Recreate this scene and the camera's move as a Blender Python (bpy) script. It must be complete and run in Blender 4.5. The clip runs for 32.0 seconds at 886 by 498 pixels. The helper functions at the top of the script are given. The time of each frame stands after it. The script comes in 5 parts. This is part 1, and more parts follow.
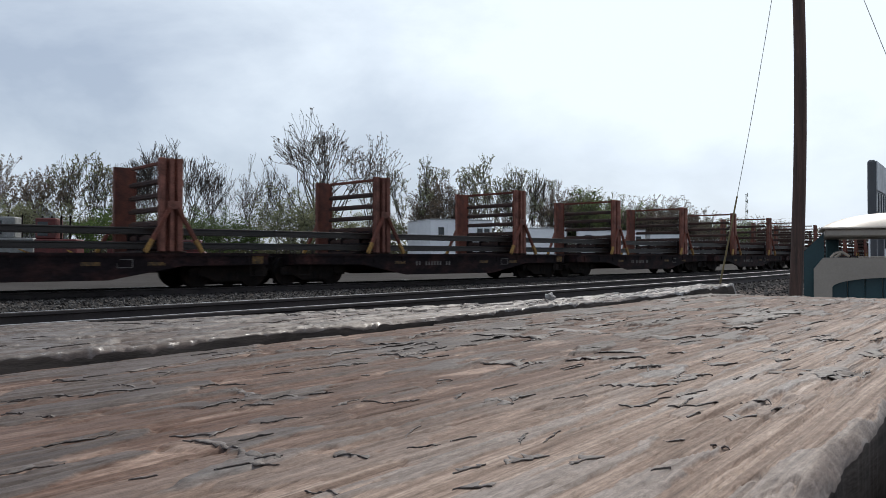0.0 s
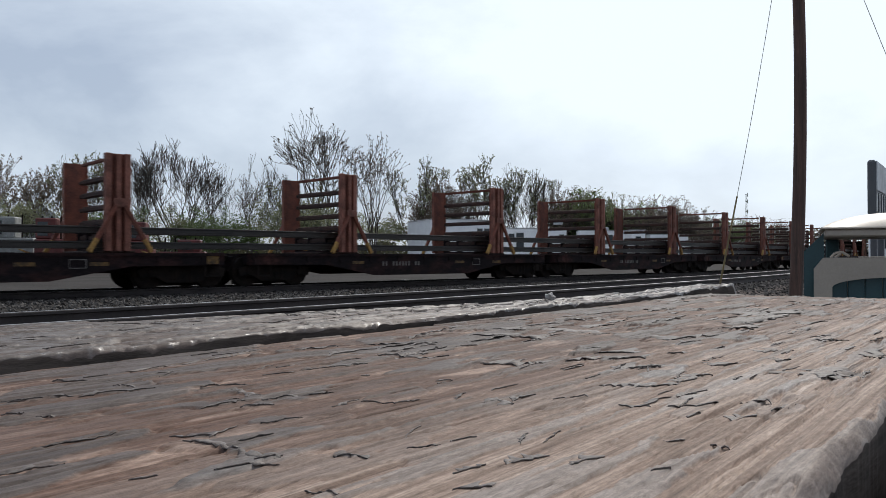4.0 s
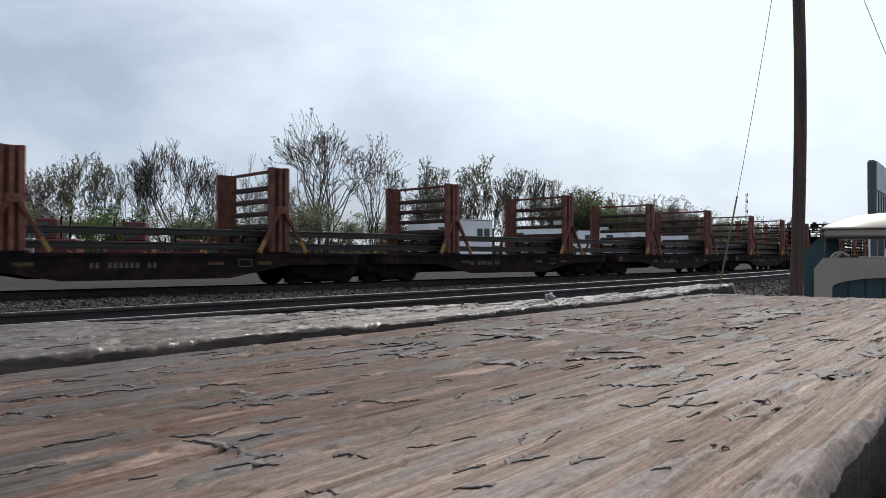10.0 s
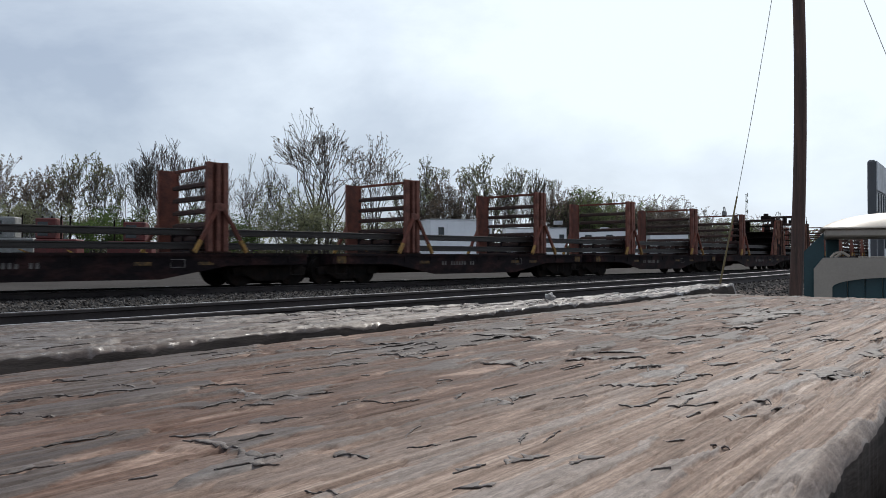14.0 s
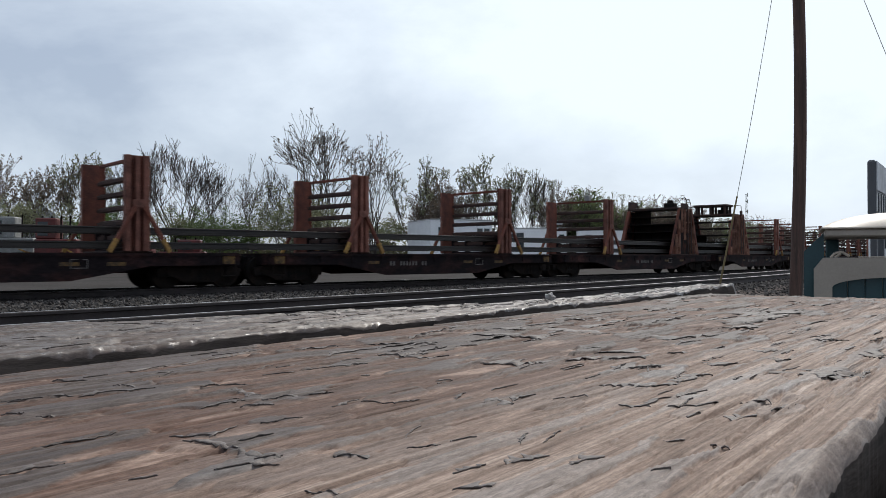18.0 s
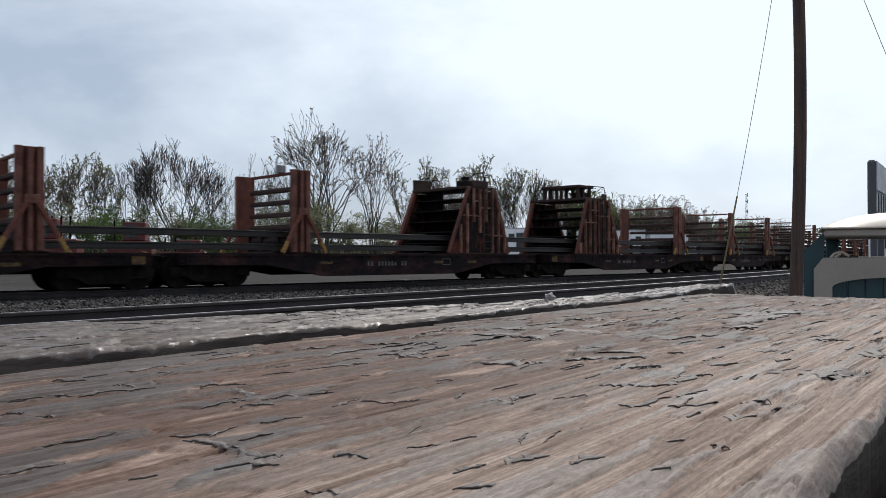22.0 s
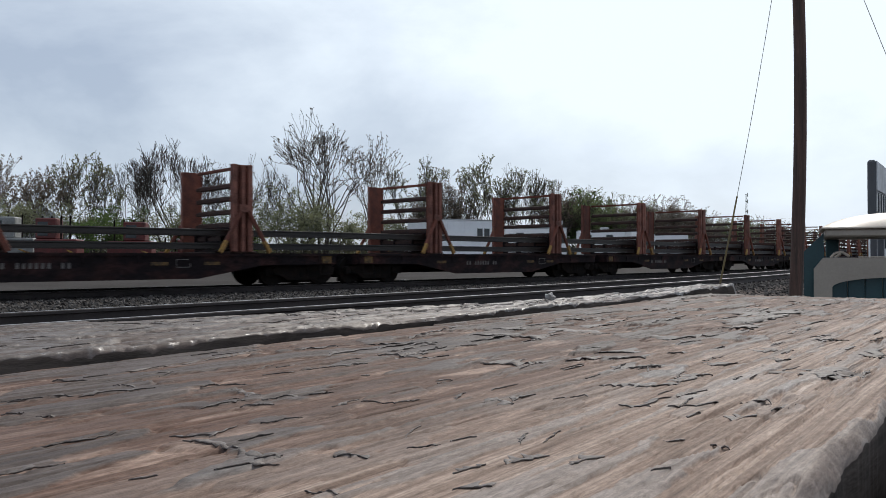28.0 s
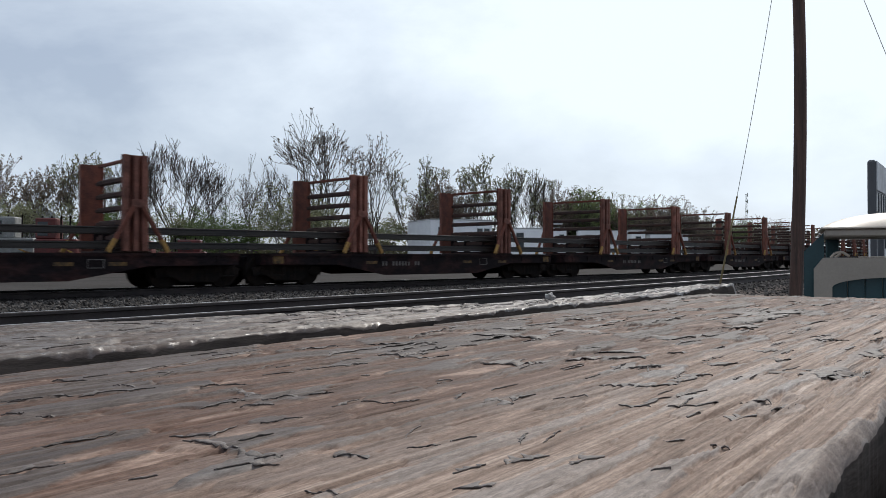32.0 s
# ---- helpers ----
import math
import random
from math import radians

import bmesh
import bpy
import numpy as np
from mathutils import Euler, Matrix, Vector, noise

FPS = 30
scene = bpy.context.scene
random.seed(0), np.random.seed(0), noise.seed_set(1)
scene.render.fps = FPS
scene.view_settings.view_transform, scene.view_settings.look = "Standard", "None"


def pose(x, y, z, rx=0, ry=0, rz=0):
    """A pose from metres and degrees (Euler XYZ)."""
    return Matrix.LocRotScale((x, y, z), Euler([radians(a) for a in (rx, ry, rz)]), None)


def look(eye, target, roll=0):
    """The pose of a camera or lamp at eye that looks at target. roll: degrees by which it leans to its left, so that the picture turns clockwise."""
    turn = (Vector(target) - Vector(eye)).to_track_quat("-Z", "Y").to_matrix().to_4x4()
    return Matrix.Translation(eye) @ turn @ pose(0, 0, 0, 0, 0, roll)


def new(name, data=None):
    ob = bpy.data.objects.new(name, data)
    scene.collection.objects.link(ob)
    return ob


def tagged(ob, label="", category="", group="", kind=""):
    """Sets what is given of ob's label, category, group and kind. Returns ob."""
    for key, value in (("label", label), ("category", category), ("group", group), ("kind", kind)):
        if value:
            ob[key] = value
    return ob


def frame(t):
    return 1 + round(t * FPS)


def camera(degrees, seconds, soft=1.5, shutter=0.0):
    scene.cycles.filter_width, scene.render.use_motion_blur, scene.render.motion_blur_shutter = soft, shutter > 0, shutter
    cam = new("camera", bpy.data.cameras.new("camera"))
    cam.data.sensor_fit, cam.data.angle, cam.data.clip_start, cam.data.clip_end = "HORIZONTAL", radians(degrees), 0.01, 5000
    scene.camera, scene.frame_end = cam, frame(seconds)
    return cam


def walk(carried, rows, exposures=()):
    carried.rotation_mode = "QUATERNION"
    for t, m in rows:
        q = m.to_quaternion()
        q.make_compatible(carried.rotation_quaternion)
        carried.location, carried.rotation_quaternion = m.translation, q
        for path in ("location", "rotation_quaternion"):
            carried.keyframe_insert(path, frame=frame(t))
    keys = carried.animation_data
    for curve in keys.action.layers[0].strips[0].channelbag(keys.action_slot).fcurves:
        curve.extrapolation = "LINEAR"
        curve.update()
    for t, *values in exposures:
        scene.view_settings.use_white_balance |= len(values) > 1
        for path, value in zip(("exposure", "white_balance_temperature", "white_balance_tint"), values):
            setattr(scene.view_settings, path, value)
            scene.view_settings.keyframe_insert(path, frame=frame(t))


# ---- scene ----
# One static camera, low over a weathered table top beside two railway tracks.
# x runs along the tracks, y across them, z up; rail tops lie at RT.
RT = 0.20
EYE = Vector((0.0, 0.0, RT + 0.794))
AIM = radians(47.56)
PITCH = radians(0.667)
cam = camera(58.49, 32.0, soft=0.85, shutter=0.5)
_t = EYE + Vector((math.cos(AIM) * math.cos(PITCH), math.sin(AIM) * math.cos(PITCH), math.sin(PITCH)))
walk(cam, [(0.0, look(EYE, _t, -0.08)), (32.0, look(EYE, _t, -0.08))])
scene.view_settings.exposure = 0.0

# ---- light ----
SUN_AZ, SUN_EL = radians(22.0), radians(44.0)      # from +x towards +y
world = bpy.data.worlds.new("world")
scene.world = world
world.use_nodes = True
wn, wl = world.node_tree.nodes, world.node_tree.links
wn.clear()


def wnode(kind, **kw):
    n = wn.new(kind)
    for k, v in kw.items():
        n.inputs[k].default_value = v
    return n


sky = wn.new("ShaderNodeTexSky")
sky.sky_type, sky.sun_disc = "NISHITA", False
sky.sun_elevation, sky.sun_rotation = SUN_EL, radians(90.0) - SUN_AZ
sky.air_density, sky.dust_density, sky.ozone_density = 1.0, 1.4, 1.6
sky_bg = wnode("ShaderNodeBackground", Strength=0.098)
wl.new(sky.outputs[0], sky_bg.inputs["Color"])
geo = wn.new("ShaderNodeTexCoord")
cmap = wn.new("ShaderNodeMapping")
cmap.inputs["Scale"].default_value = (1.0, 1.0, 2.0)
cmap.inputs["Location"].default_value = (0.35, 0.1, 0.0)
wl.new(geo.outputs["Generated"], cmap.inputs["Vector"])
cn = wnode("ShaderNodeTexNoise", Scale=2.8, Detail=7.0, Roughness=0.56, Distortion=0.15)
wl.new(cmap.outputs[0], cn.inputs["Vector"])
# thin cloud is brightest around the veiled sun
sdir = wn.new("ShaderNodeVectorMath")
sdir.operation = "DOT_PRODUCT"
sdir.inputs[1].default_value = (math.cos(SUN_AZ) * math.cos(SUN_EL), math.sin(SUN_AZ) * math.cos(SUN_EL), math.sin(SUN_EL))
wl.new(geo.outputs["Generated"], sdir.inputs[0])
near_sun = wn.new("ShaderNodeMapRange")
near_sun.inputs["From Min"].default_value, near_sun.inputs["From Max"].default_value = 0.62, 0.90
near_sun.inputs["To Min"].default_value, near_sun.inputs["To Max"].default_value = 0.0, 0.64
wl.new(sdir.outputs["Value"], near_sun.inputs["Value"])
cadd = wn.new("ShaderNodeMath")
cadd.operation = "ADD"
wl.new(cn.outputs["Fac"], cadd.inputs[0])
wl.new(near_sun.outputs[0], cadd.inputs[1])
cramp = wn.new("ShaderNodeValToRGB")
cramp.color_ramp.elements[0].position, cramp.color_ramp.elements[1].position = 0.46, 0.98
cramp.color_ramp.elements[0].color = (0.0, 0.0, 0.0, 1.0)
wl.new(cadd.outputs[0], cramp.inputs["Fac"])
cloud_bg = wnode("ShaderNodeBackground", Color=(0.85, 0.945, 1.04, 1.0), Strength=1.08)
# a pale blue haze lies under the clouds
haze_bg = wnode("ShaderNodeBackground", Color=(0.465, 0.545, 0.672, 1.0), Strength=1.0)
hmix = wnode("ShaderNodeMixShader", Fac=0.78)
wl.new(sky_bg.outputs[0], hmix.inputs[1])
wl.new(haze_bg.outputs[0], hmix.inputs[2])
wmix = wn.new("ShaderNodeMixShader")
wl.new(cramp.outputs["Color"], wmix.inputs["Fac"])
wl.new(hmix.outputs[0], wmix.inputs[1])
wl.new(cloud_bg.outputs[0], wmix.inputs[2])
wout = wn.new("ShaderNodeOutputWorld")
wl.new(wmix.outputs[0], wout.inputs["Surface"])

sun = new("sun", bpy.data.lights.new("sun", "SUN"))
sun.data.energy, sun.data.angle, sun.data.color = 2.6, radians(0.7), (1.0, 0.95, 0.88)
sun.matrix_world = look((60 * math.cos(SUN_AZ), 60 * math.sin(SUN_AZ), 70), (60 * math.cos(SUN_AZ) - math.cos(SUN_AZ) * math.cos(SUN_EL), 60 * math.sin(SUN_AZ) - math.sin(SUN_AZ) * math.cos(SUN_EL), 70 - math.sin(SUN_EL)))


# ---- materials ----
def mat(name, colour, rough=0.7, metal=0.0, second=None, scale=4.0, amount=0.5, fine=40.0, bump=0.2, dist=0.01,
        stretch=(1, 1, 1), object_random=0.0, coords="Object", spec=0.5, lo=0.38, hi=0.66):
    """Two-scale varied surface: broad stains between two colours, fine grain in value and relief."""
    m = bpy.data.materials.new(name)
    m.use_nodes = True
    nt = m.node_tree
    n, l = nt.nodes, nt.links
    b = n["Principled BSDF"]
    b.inputs["Roughness"].default_value, b.inputs["Metallic"].default_value = rough, metal
    b.inputs["Specular IOR Level"].default_value = spec
    tc = n.new("ShaderNodeTexCoord")
    mp = n.new("ShaderNodeMapping")
    mp.inputs["Scale"].default_value = stretch
    l.new(tc.outputs[coords], mp.inputs["Vector"])
    big, small = n.new("ShaderNodeTexNoise"), n.new("ShaderNodeTexNoise")
    big.inputs["Scale"].default_value, big.inputs["Detail"].default_value, big.inputs["Roughness"].default_value = scale, 5.0, 0.6
    small.inputs["Scale"].default_value, small.inputs["Detail"].default_value, small.inputs["Roughness"].default_value = fine, 4.0, 0.65
    l.new(mp.outputs[0], big.inputs["Vector"])
    l.new(mp.outputs[0], small.inputs["Vector"])
    ramp = n.new("ShaderNodeValToRGB")
    ramp.color_ramp.elements[0].position, ramp.color_ramp.elements[1].position = lo, hi
    c2 = second or tuple(c * 0.6 for c in colour)
    ramp.color_ramp.elements[0].color, ramp.color_ramp.elements[1].color = (*colour, 1), (*c2, 1)
    l.new(big.outputs["Fac"], ramp.inputs["Fac"])
    hsv = n.new("ShaderNodeHueSaturation")
    l.new(ramp.outputs["Color"], hsv.inputs["Color"])
    mr = n.new("ShaderNodeMapRange")
    mr.inputs["From Min"].default_value, mr.inputs["From Max"].default_value = 0.3, 0.7
    mr.inputs["To Min"].default_value, mr.inputs["To Max"].default_value = 1.0 - amount * 0.5, 1.0 + amount * 0.5
    l.new(small.outputs["Fac"], mr.inputs["Value"])
    val = mr.outputs[0]
    if object_random:
        oi = n.new("ShaderNodeObjectInfo")
        rr = n.new("ShaderNodeMapRange")
        rr.inputs["To Min"].default_value, rr.inputs["To Max"].default_value = 1 - object_random, 1 + object_random
        l.new(oi.outputs["Random"], rr.inputs["Value"])
        mu = n.new("ShaderNodeMath")
        mu.operation = "MULTIPLY"
        l.new(val, mu.inputs[0])
        l.new(rr.outputs[0], mu.inputs[1])
        val = mu.outputs[0]
    l.new(val, hsv.inputs["Value"])
    l.new(hsv.outputs["Color"], b.inputs["Base Color"])
    if bump:
        bp = n.new("ShaderNodeBump")
        bp.inputs["Strength"].default_value, bp.inputs["Distance"].default_value = bump, dist
        l.new(small.outputs["Fac"], bp.inputs["Height"])
        l.new(bp.outputs[0], b.inputs["Normal"])
    return m


M_RUST = mat("rusty_orange_paint", (0.165, 0.049, 0.029), 0.85, second=(0.070, 0.026, 0.019), scale=2.2, amount=0.7, fine=30, bump=0.3, object_random=0.2)
M_RUST2 = mat("dark_rust", (0.050, 0.020, 0.013), 0.85, second=(0.020, 0.012, 0.010), scale=3.0, amount=0.7, fine=25, bump=0.3, object_random=0.2)
M_RIB = mat("bright_rusty_rib", (0.40, 0.215, 0.15), 0.85, second=(0.15, 0.062, 0.042), scale=2.5, amount=0.7, fine=25, bump=0.3, object_random=0.3)
M_PLATE = mat("rust_streaked_plate", (0.013, 0.009, 0.009), 0.85, second=(0.115, 0.036, 0.023), lo=0.50, hi=0.64, scale=2.2, amount=0.8, fine=18, bump=0.3, stretch=(1.6, 1, 0.6), spec=0.2)
M_FADED = mat("faded_red_oxide_edge", (0.235, 0.090, 0.062), 0.8, second=(0.11, 0.040, 0.027), scale=2.5, amount=0.6, fine=30, bump=0.3, object_random=0.2)
M_YELLOW = mat("worn_yellow_paint", (0.36, 0.195, 0.04), 0.75, second=(0.10, 0.055, 0.03), scale=4, amount=0.7, fine=20)
M_STRIPE = mat("grimy_yellow_stripe", (0.16, 0.085, 0.02), 0.8, second=(0.03, 0.02, 0.012), scale=5, amount=0.9, fine=18)
# hose grey lightened: the glint on it is put into the colour
M_HOSE = mat("scuffed_grey_hose", (0.22, 0.20, 0.18), 0.6, second=(0.10, 0.09, 0.085), scale=9, amount=0.5, fine=40)
M_BLACK = mat("grimy_black_steel", (0.011, 0.0075, 0.0085), 0.85, second=(0.052, 0.022, 0.019), scale=1.3, amount=0.9, fine=9, bump=0.3, object_random=0.15, spec=0.15, lo=0.46, hi=0.72, stretch=(0.7, 1, 1.6))
M_TRUCK = mat("oily_black_iron", (0.009, 0.0078, 0.0072), 0.85, second=(0.020, 0.013, 0.010), scale=4, amount=0.6, fine=30, spec=0.15)
M_LOADRAIL = mat("brown_new_rail", (0.027, 0.020, 0.016), 0.55, metal=0.1, second=(0.015, 0.0115, 0.010), scale=1.5, amount=0.4, fine=25, stretch=(0.15, 1, 1))
M_RAILSIDE = mat("rail_side_rust", (0.042, 0.032, 0.030), 0.8, second=(0.024, 0.019, 0.018), scale=2, amount=0.5, fine=30)
M_RAILTOP = mat("polished_rail_head", (0.36, 0.35, 0.35), 0.46, metal=1.0, second=(0.20, 0.19, 0.19), scale=3, amount=0.2, fine=60, bump=0.05, stretch=(0.05, 1, 1))
M_TIE = mat("creosoted_tie", (0.075, 0.058, 0.046), 0.9, second=(0.13, 0.11, 0.095), scale=3, amount=0.6, fine=40, object_random=0.3)
M_BALLAST = mat("grey_ballast_stone", (0.125, 0.102, 0.090), 0.95, second=(0.060, 0.049, 0.044), scale=18, amount=0.9, fine=55, bump=0.8, dist=0.03, spec=0.08)
M_GROUND = mat("dusty_gravel_ground", (0.056, 0.050, 0.047), 0.95, second=(0.038, 0.034, 0.031), scale=0.25, amount=0.8, fine=9, bump=0.5, dist=0.03, spec=0.05)
M_WHITE = mat("white_wall_panel", (0.88, 0.88, 0.88), 0.5, second=(0.80, 0.80, 0.81), scale=0.6, amount=0.12, fine=12, bump=0.05)
M_GREYROOF = mat("pale_grey_roof", (0.45, 0.46, 0.47), 0.7, scale=1, amount=0.3, fine=10)
M_GLASS = mat("dark_window_glass", (0.02, 0.025, 0.03), 0.08, scale=2, amount=0.1, bump=0)
M_RED = mat("red_machine_paint", (0.11, 0.016, 0.013), 0.6, second=(0.06, 0.014, 0.011), scale=2, amount=0.4, fine=14)
M_GREYBOX = mat("grey_machine_paint", (0.25, 0.25, 0.24), 0.6, second=(0.16, 0.16, 0.15), scale=2, amount=0.4, fine=14)
M_POLE = mat("creosoted_pole_wood", (0.112, 0.062, 0.046), 0.85, second=(0.052, 0.035, 0.029), scale=3, amount=0.6, fine=30, stretch=(6, 6, 0.25), bump=0.4)
M_WIRE = mat("galvanised_wire", (0.35, 0.34, 0.30), 0.5, metal=0.6, scale=8, amount=0.2, bump=0)
M_GUARD = mat("faded_guard_plastic", (0.25, 0.19, 0.085), 0.6, second=(0.16, 0.125, 0.07), scale=3, amount=0.3)
M_CREAM = mat("cream_plastic", (0.62, 0.52, 0.42), 0.42, second=(0.55, 0.46, 0.37), scale=3, amount=0.12, fine=60, bump=0.05)
M_TAN = mat("tan_plastic", (0.39, 0.33, 0.27), 0.5, second=(0.33, 0.28, 0.23), scale=3, amount=0.15, fine=60, bump=0.05)
M_TEAL = mat("dark_teal_plastic", (0.022, 0.062, 0.068), 0.5, second=(0.018, 0.045, 0.052), scale=3, amount=0.2, fine=60, bump=0.05)
M_SIGNGREY = mat("dark_grey_plastic", (0.075, 0.08, 0.09), 0.5, second=(0.06, 0.062, 0.07), scale=3, amount=0.2, fine=60, bump=0.05)
M_SIGNPANEL = mat("pale_grey_panel", (0.50, 0.51, 0.53), 0.5, scale=3, amount=0.15, fine=30, bump=0.05)
M_BARK = mat("grey_brown_bark", (0.060, 0.049, 0.042), 0.95, second=(0.038, 0.032, 0.028), scale=2, amount=0.5, fine=14)


def leaf_mat(name, colour, second):
    """Thin young leaf: part of the light comes through."""
    m = mat(name, colour, 0.8, second=second, scale=0.5, amount=0.6, fine=4, bump=0)
    n, l = m.node_tree.nodes, m.node_tree.links
    b = n["Principled BSDF"]
    tr = n.new("ShaderNodeBsdfTranslucent")
    l.new(b.inputs["Base Color"].links[0].from_socket, tr.inputs["Color"])
    mx = n.new("ShaderNodeMixShader")
    mx.inputs["Fac"].default_value = 0.5
    l.new(b.outputs[0], mx.inputs[1])
    l.new(tr.outputs[0], mx.inputs[2])
    l.new(mx.outputs[0], n["Material Output"].inputs["Surface"])
    return m


M_BUD = leaf_mat("red_brown_buds", (0.18, 0.145, 0.115), (0.12, 0.098, 0.078))
M_LEAF = leaf_mat("young_green_leaves", (0.090, 0.135, 0.042), (0.060, 0.090, 0.030))
M_LEAF2 = leaf_mat("olive_spring_leaves", (0.20, 0.21, 0.122), (0.14, 0.145, 0.085))
# leaf green of the far trees, lightened for the haze of distance
M_FRESH = leaf_mat("pale_fresh_leaves", (0.20, 0.25, 0.11), (0.14, 0.17, 0.08))
M_WEED = leaf_mat("dull_brush_leaves", (0.060, 0.062, 0.034), (0.045, 0.040, 0.028))
M_STONE = mat("pale_stone", (0.42, 0.40, 0.38), 0.9, scale=20, amount=0.4, fine=90)
M_LETTER = mat("faded_white_lettering", (0.19, 0.17, 0.16), 0.8, second=(0.05, 0.045, 0.04), scale=5, amount=0.8, fine=20)
M_DEBRIS = mat("white_scrap", (0.6, 0.6, 0.58), 0.7, scale=5, amount=0.5, fine=20)
M_LAMP = mat("pale_lamp_glass", (0.7, 0.7, 0.68), 0.3, scale=5, amount=0.1, bump=0)


# ---- mesh helpers ----
def box(bm, x0, x1, y0, y1, z0, z1, bev=0.0, m=None):
    r = bmesh.ops.create_cube(bm, size=1.0)
    vs = r["verts"]
    for v in vs:
        v.co = Vector((x0 + (v.co.x + 0.5) * (x1 - x0), y0 + (v.co.y + 0.5) * (y1 - y0), z0 + (v.co.z + 0.5) * (z1 - z0)))
    if m is not None:
        bmesh.ops.transform(bm, matrix=m, verts=vs)
    if bev:
        es = list({e for v in vs for e in v.link_edges})
        bmesh.ops.bevel(bm, geom=es, offset=bev, segments=1, affect="EDGES")
    return bm


def beam(bm, a, b, w, h, up=(0, 0, 1), bev=0.0):
    """A rectangular bar from a to b, w wide and h high."""
    a, b = Vector(a), Vector(b)
    d = b - a
    q = d.to_track_quat("X", "Z").to_matrix().to_4x4()
    box(bm, 0, d.length, -w / 2, w / 2, -h / 2, h / 2, bev, Matrix.Translation(a) @ q)
    return bm


def rod(bm, a, b, r0, r1=None, seg=8, caps=True):
    a, b = Vector(a), Vector(b)
    d = b - a
    r = bmesh.ops.create_cone(bm, cap_ends=caps, segments=seg, radius1=r0, radius2=r0 if r1 is None else r1, depth=d.length)
    bmesh.ops.transform(bm, matrix=Matrix.Translation((a + b) / 2) @ d.to_track_quat("Z", "Y").to_matrix().to_4x4(), verts=r["verts"])
    return bm


def prism(bm, outline, y0, y1):
    """A flat outline in x, z pulled from y0 to y1."""
    a = [bm.verts.new((x, y0, z)) for x, z in outline]
    b = [bm.verts.new((x, y1, z)) for x, z in outline]
    n = len(a)
    bm.faces.new(a)
    bm.faces.new(b[::-1])
    for i in range(n):
        bm.faces.new((a[i], b[i], b[(i + 1) % n], a[(i + 1) % n]))
    return bm


def mesh_of(name, bm, material, smooth=False):
    bmesh.ops.recalc_face_normals(bm, faces=bm.faces)
    me = bpy.data.meshes.new(name)
    bm.to_mesh(me)
    bm.free()
    for mm in (material if isinstance(material, (list, tuple)) else [material]):
        me.materials.append(mm)
    if smooth:
        for p in me.polygons:
            p.use_smooth = True
    return me


def part(name, bm, material, parent=None, label="", smooth=False, at=None):
    ob = new(name, mesh_of(name, bm, material, smooth))
    if parent is not None:
        ob.parent = parent
    if at is not None:
        ob.matrix_basis = at
    if label:
        ob["label"] = label
    return ob


def again(ob, at, parent=None):
    """The same mesh once more, as an object of its own."""
    o = new(ob.name.split(".")[0], ob.data)
    o.parent = parent or ob.parent
    o.matrix_basis = at
    if "label" in ob:
        o["label"] = ob["label"]
    return o


def thing(name, label, category, at=None, group="", kind=""):
    e = new(name)
    e.empty_display_size = 0.3
    if at is not None:
        e.matrix_basis = at
    return tagged(e, label, category, group, kind)


# ---- plan of the tracks ----
def bend(x):
    """How far the tracks swing away from the x axis: a gentle curve with straight ends."""
    c, xc, xa, xb = 0.00197, 5.62, -15.0, 62.0
    if x > xb:
        return c * (xb - xc) ** 2 + 2 * c * (xb - xc) * (x - xb)
    if x < xa:
        return c * (xa - xc) ** 2 + 2 * c * (xa - xc) * (x - xa)
    return c * (x - xc) ** 2


def near_bend(x):
    """The near track closes in on the far one, then runs beside it."""
    if x > 62.0:
        return 22.47 + 0.222 * (x - 62.0)
    if x > 50.0:
        return 19.16 + 0.332 * (x - 50.0) - 0.0047 * (x - 50.0) ** 2
    if x < -15.0:
        return 5.923 + 0.0756 * (x + 15.0)
    return 7.50 + 0.1347 * x + 0.00197 * x * x


FAR_TRACK = 21.14        # centre line at the curve's foot
RISE = 0.27              # the near track lies higher


def far_line(x):
    return FAR_TRACK + bend(x)


def place(x, y):
    return Vector((x, y + bend(x), 0))


def swept(bm, section, line, offset, xs, closed=True, ztop=0.0):
    """Sweep a cross section of (offset, z) along a track's centre line."""
    rings = []
    for x in xs:
        s = line(x + 0.5) - line(x - 0.5)
        nx, ny = -s / math.hypot(1, s), 1 / math.hypot(1, s)
        b = Vector((x + nx * offset, line(x) + ny * offset, 0))
        rings.append([bm.verts.new((b.x + nx * o, b.y + ny * o, z + ztop)) for o, z in section])
    k = len(section)
    for r0, r1 in zip(rings, rings[1:]):
        for i in range(k if closed else k - 1):
            j = (i + 1) % k
            bm.faces.new((r0[i], r0[j], r1[j], r1[i]))
    return rings


# ---- ground and tracks ----
def build_ground():
    bm = bmesh.new()
    ring = [4000, 1500, 600, 200, 60, 20]
    n = 48
    prev = None
    for r in ring:
        cur = [bm.verts.new((r * math.cos(2 * math.pi * i / n), 20 + r * math.sin(2 * math.pi * i / n), 0)) for i in range(n)]
        if prev:
            for i in range(n):
                bm.faces.new((prev[i], prev[(i + 1) % n], cur[(i + 1) % n], cur[i]))
        prev = cur
    bm.faces.new(prev)
    g = part("ground", bm, M_GROUND)
    tagged(g, "flat dusty grey gravel yard with bare patches", "ground", kind="structure")


RAIL_SECTION = [(-0.070, 0.0), (0.070, 0.0), (0.070, 0.014), (0.012, 0.032), (0.010, 0.130), (0.037, 0.142), (0.037, 0.168),
                (0.030, 0.178), (-0.030, 0.178), (-0.037, 0.168), (-0.037, 0.142), (-0.010, 0.130), (-0.012, 0.032), (-0.070, 0.014)]


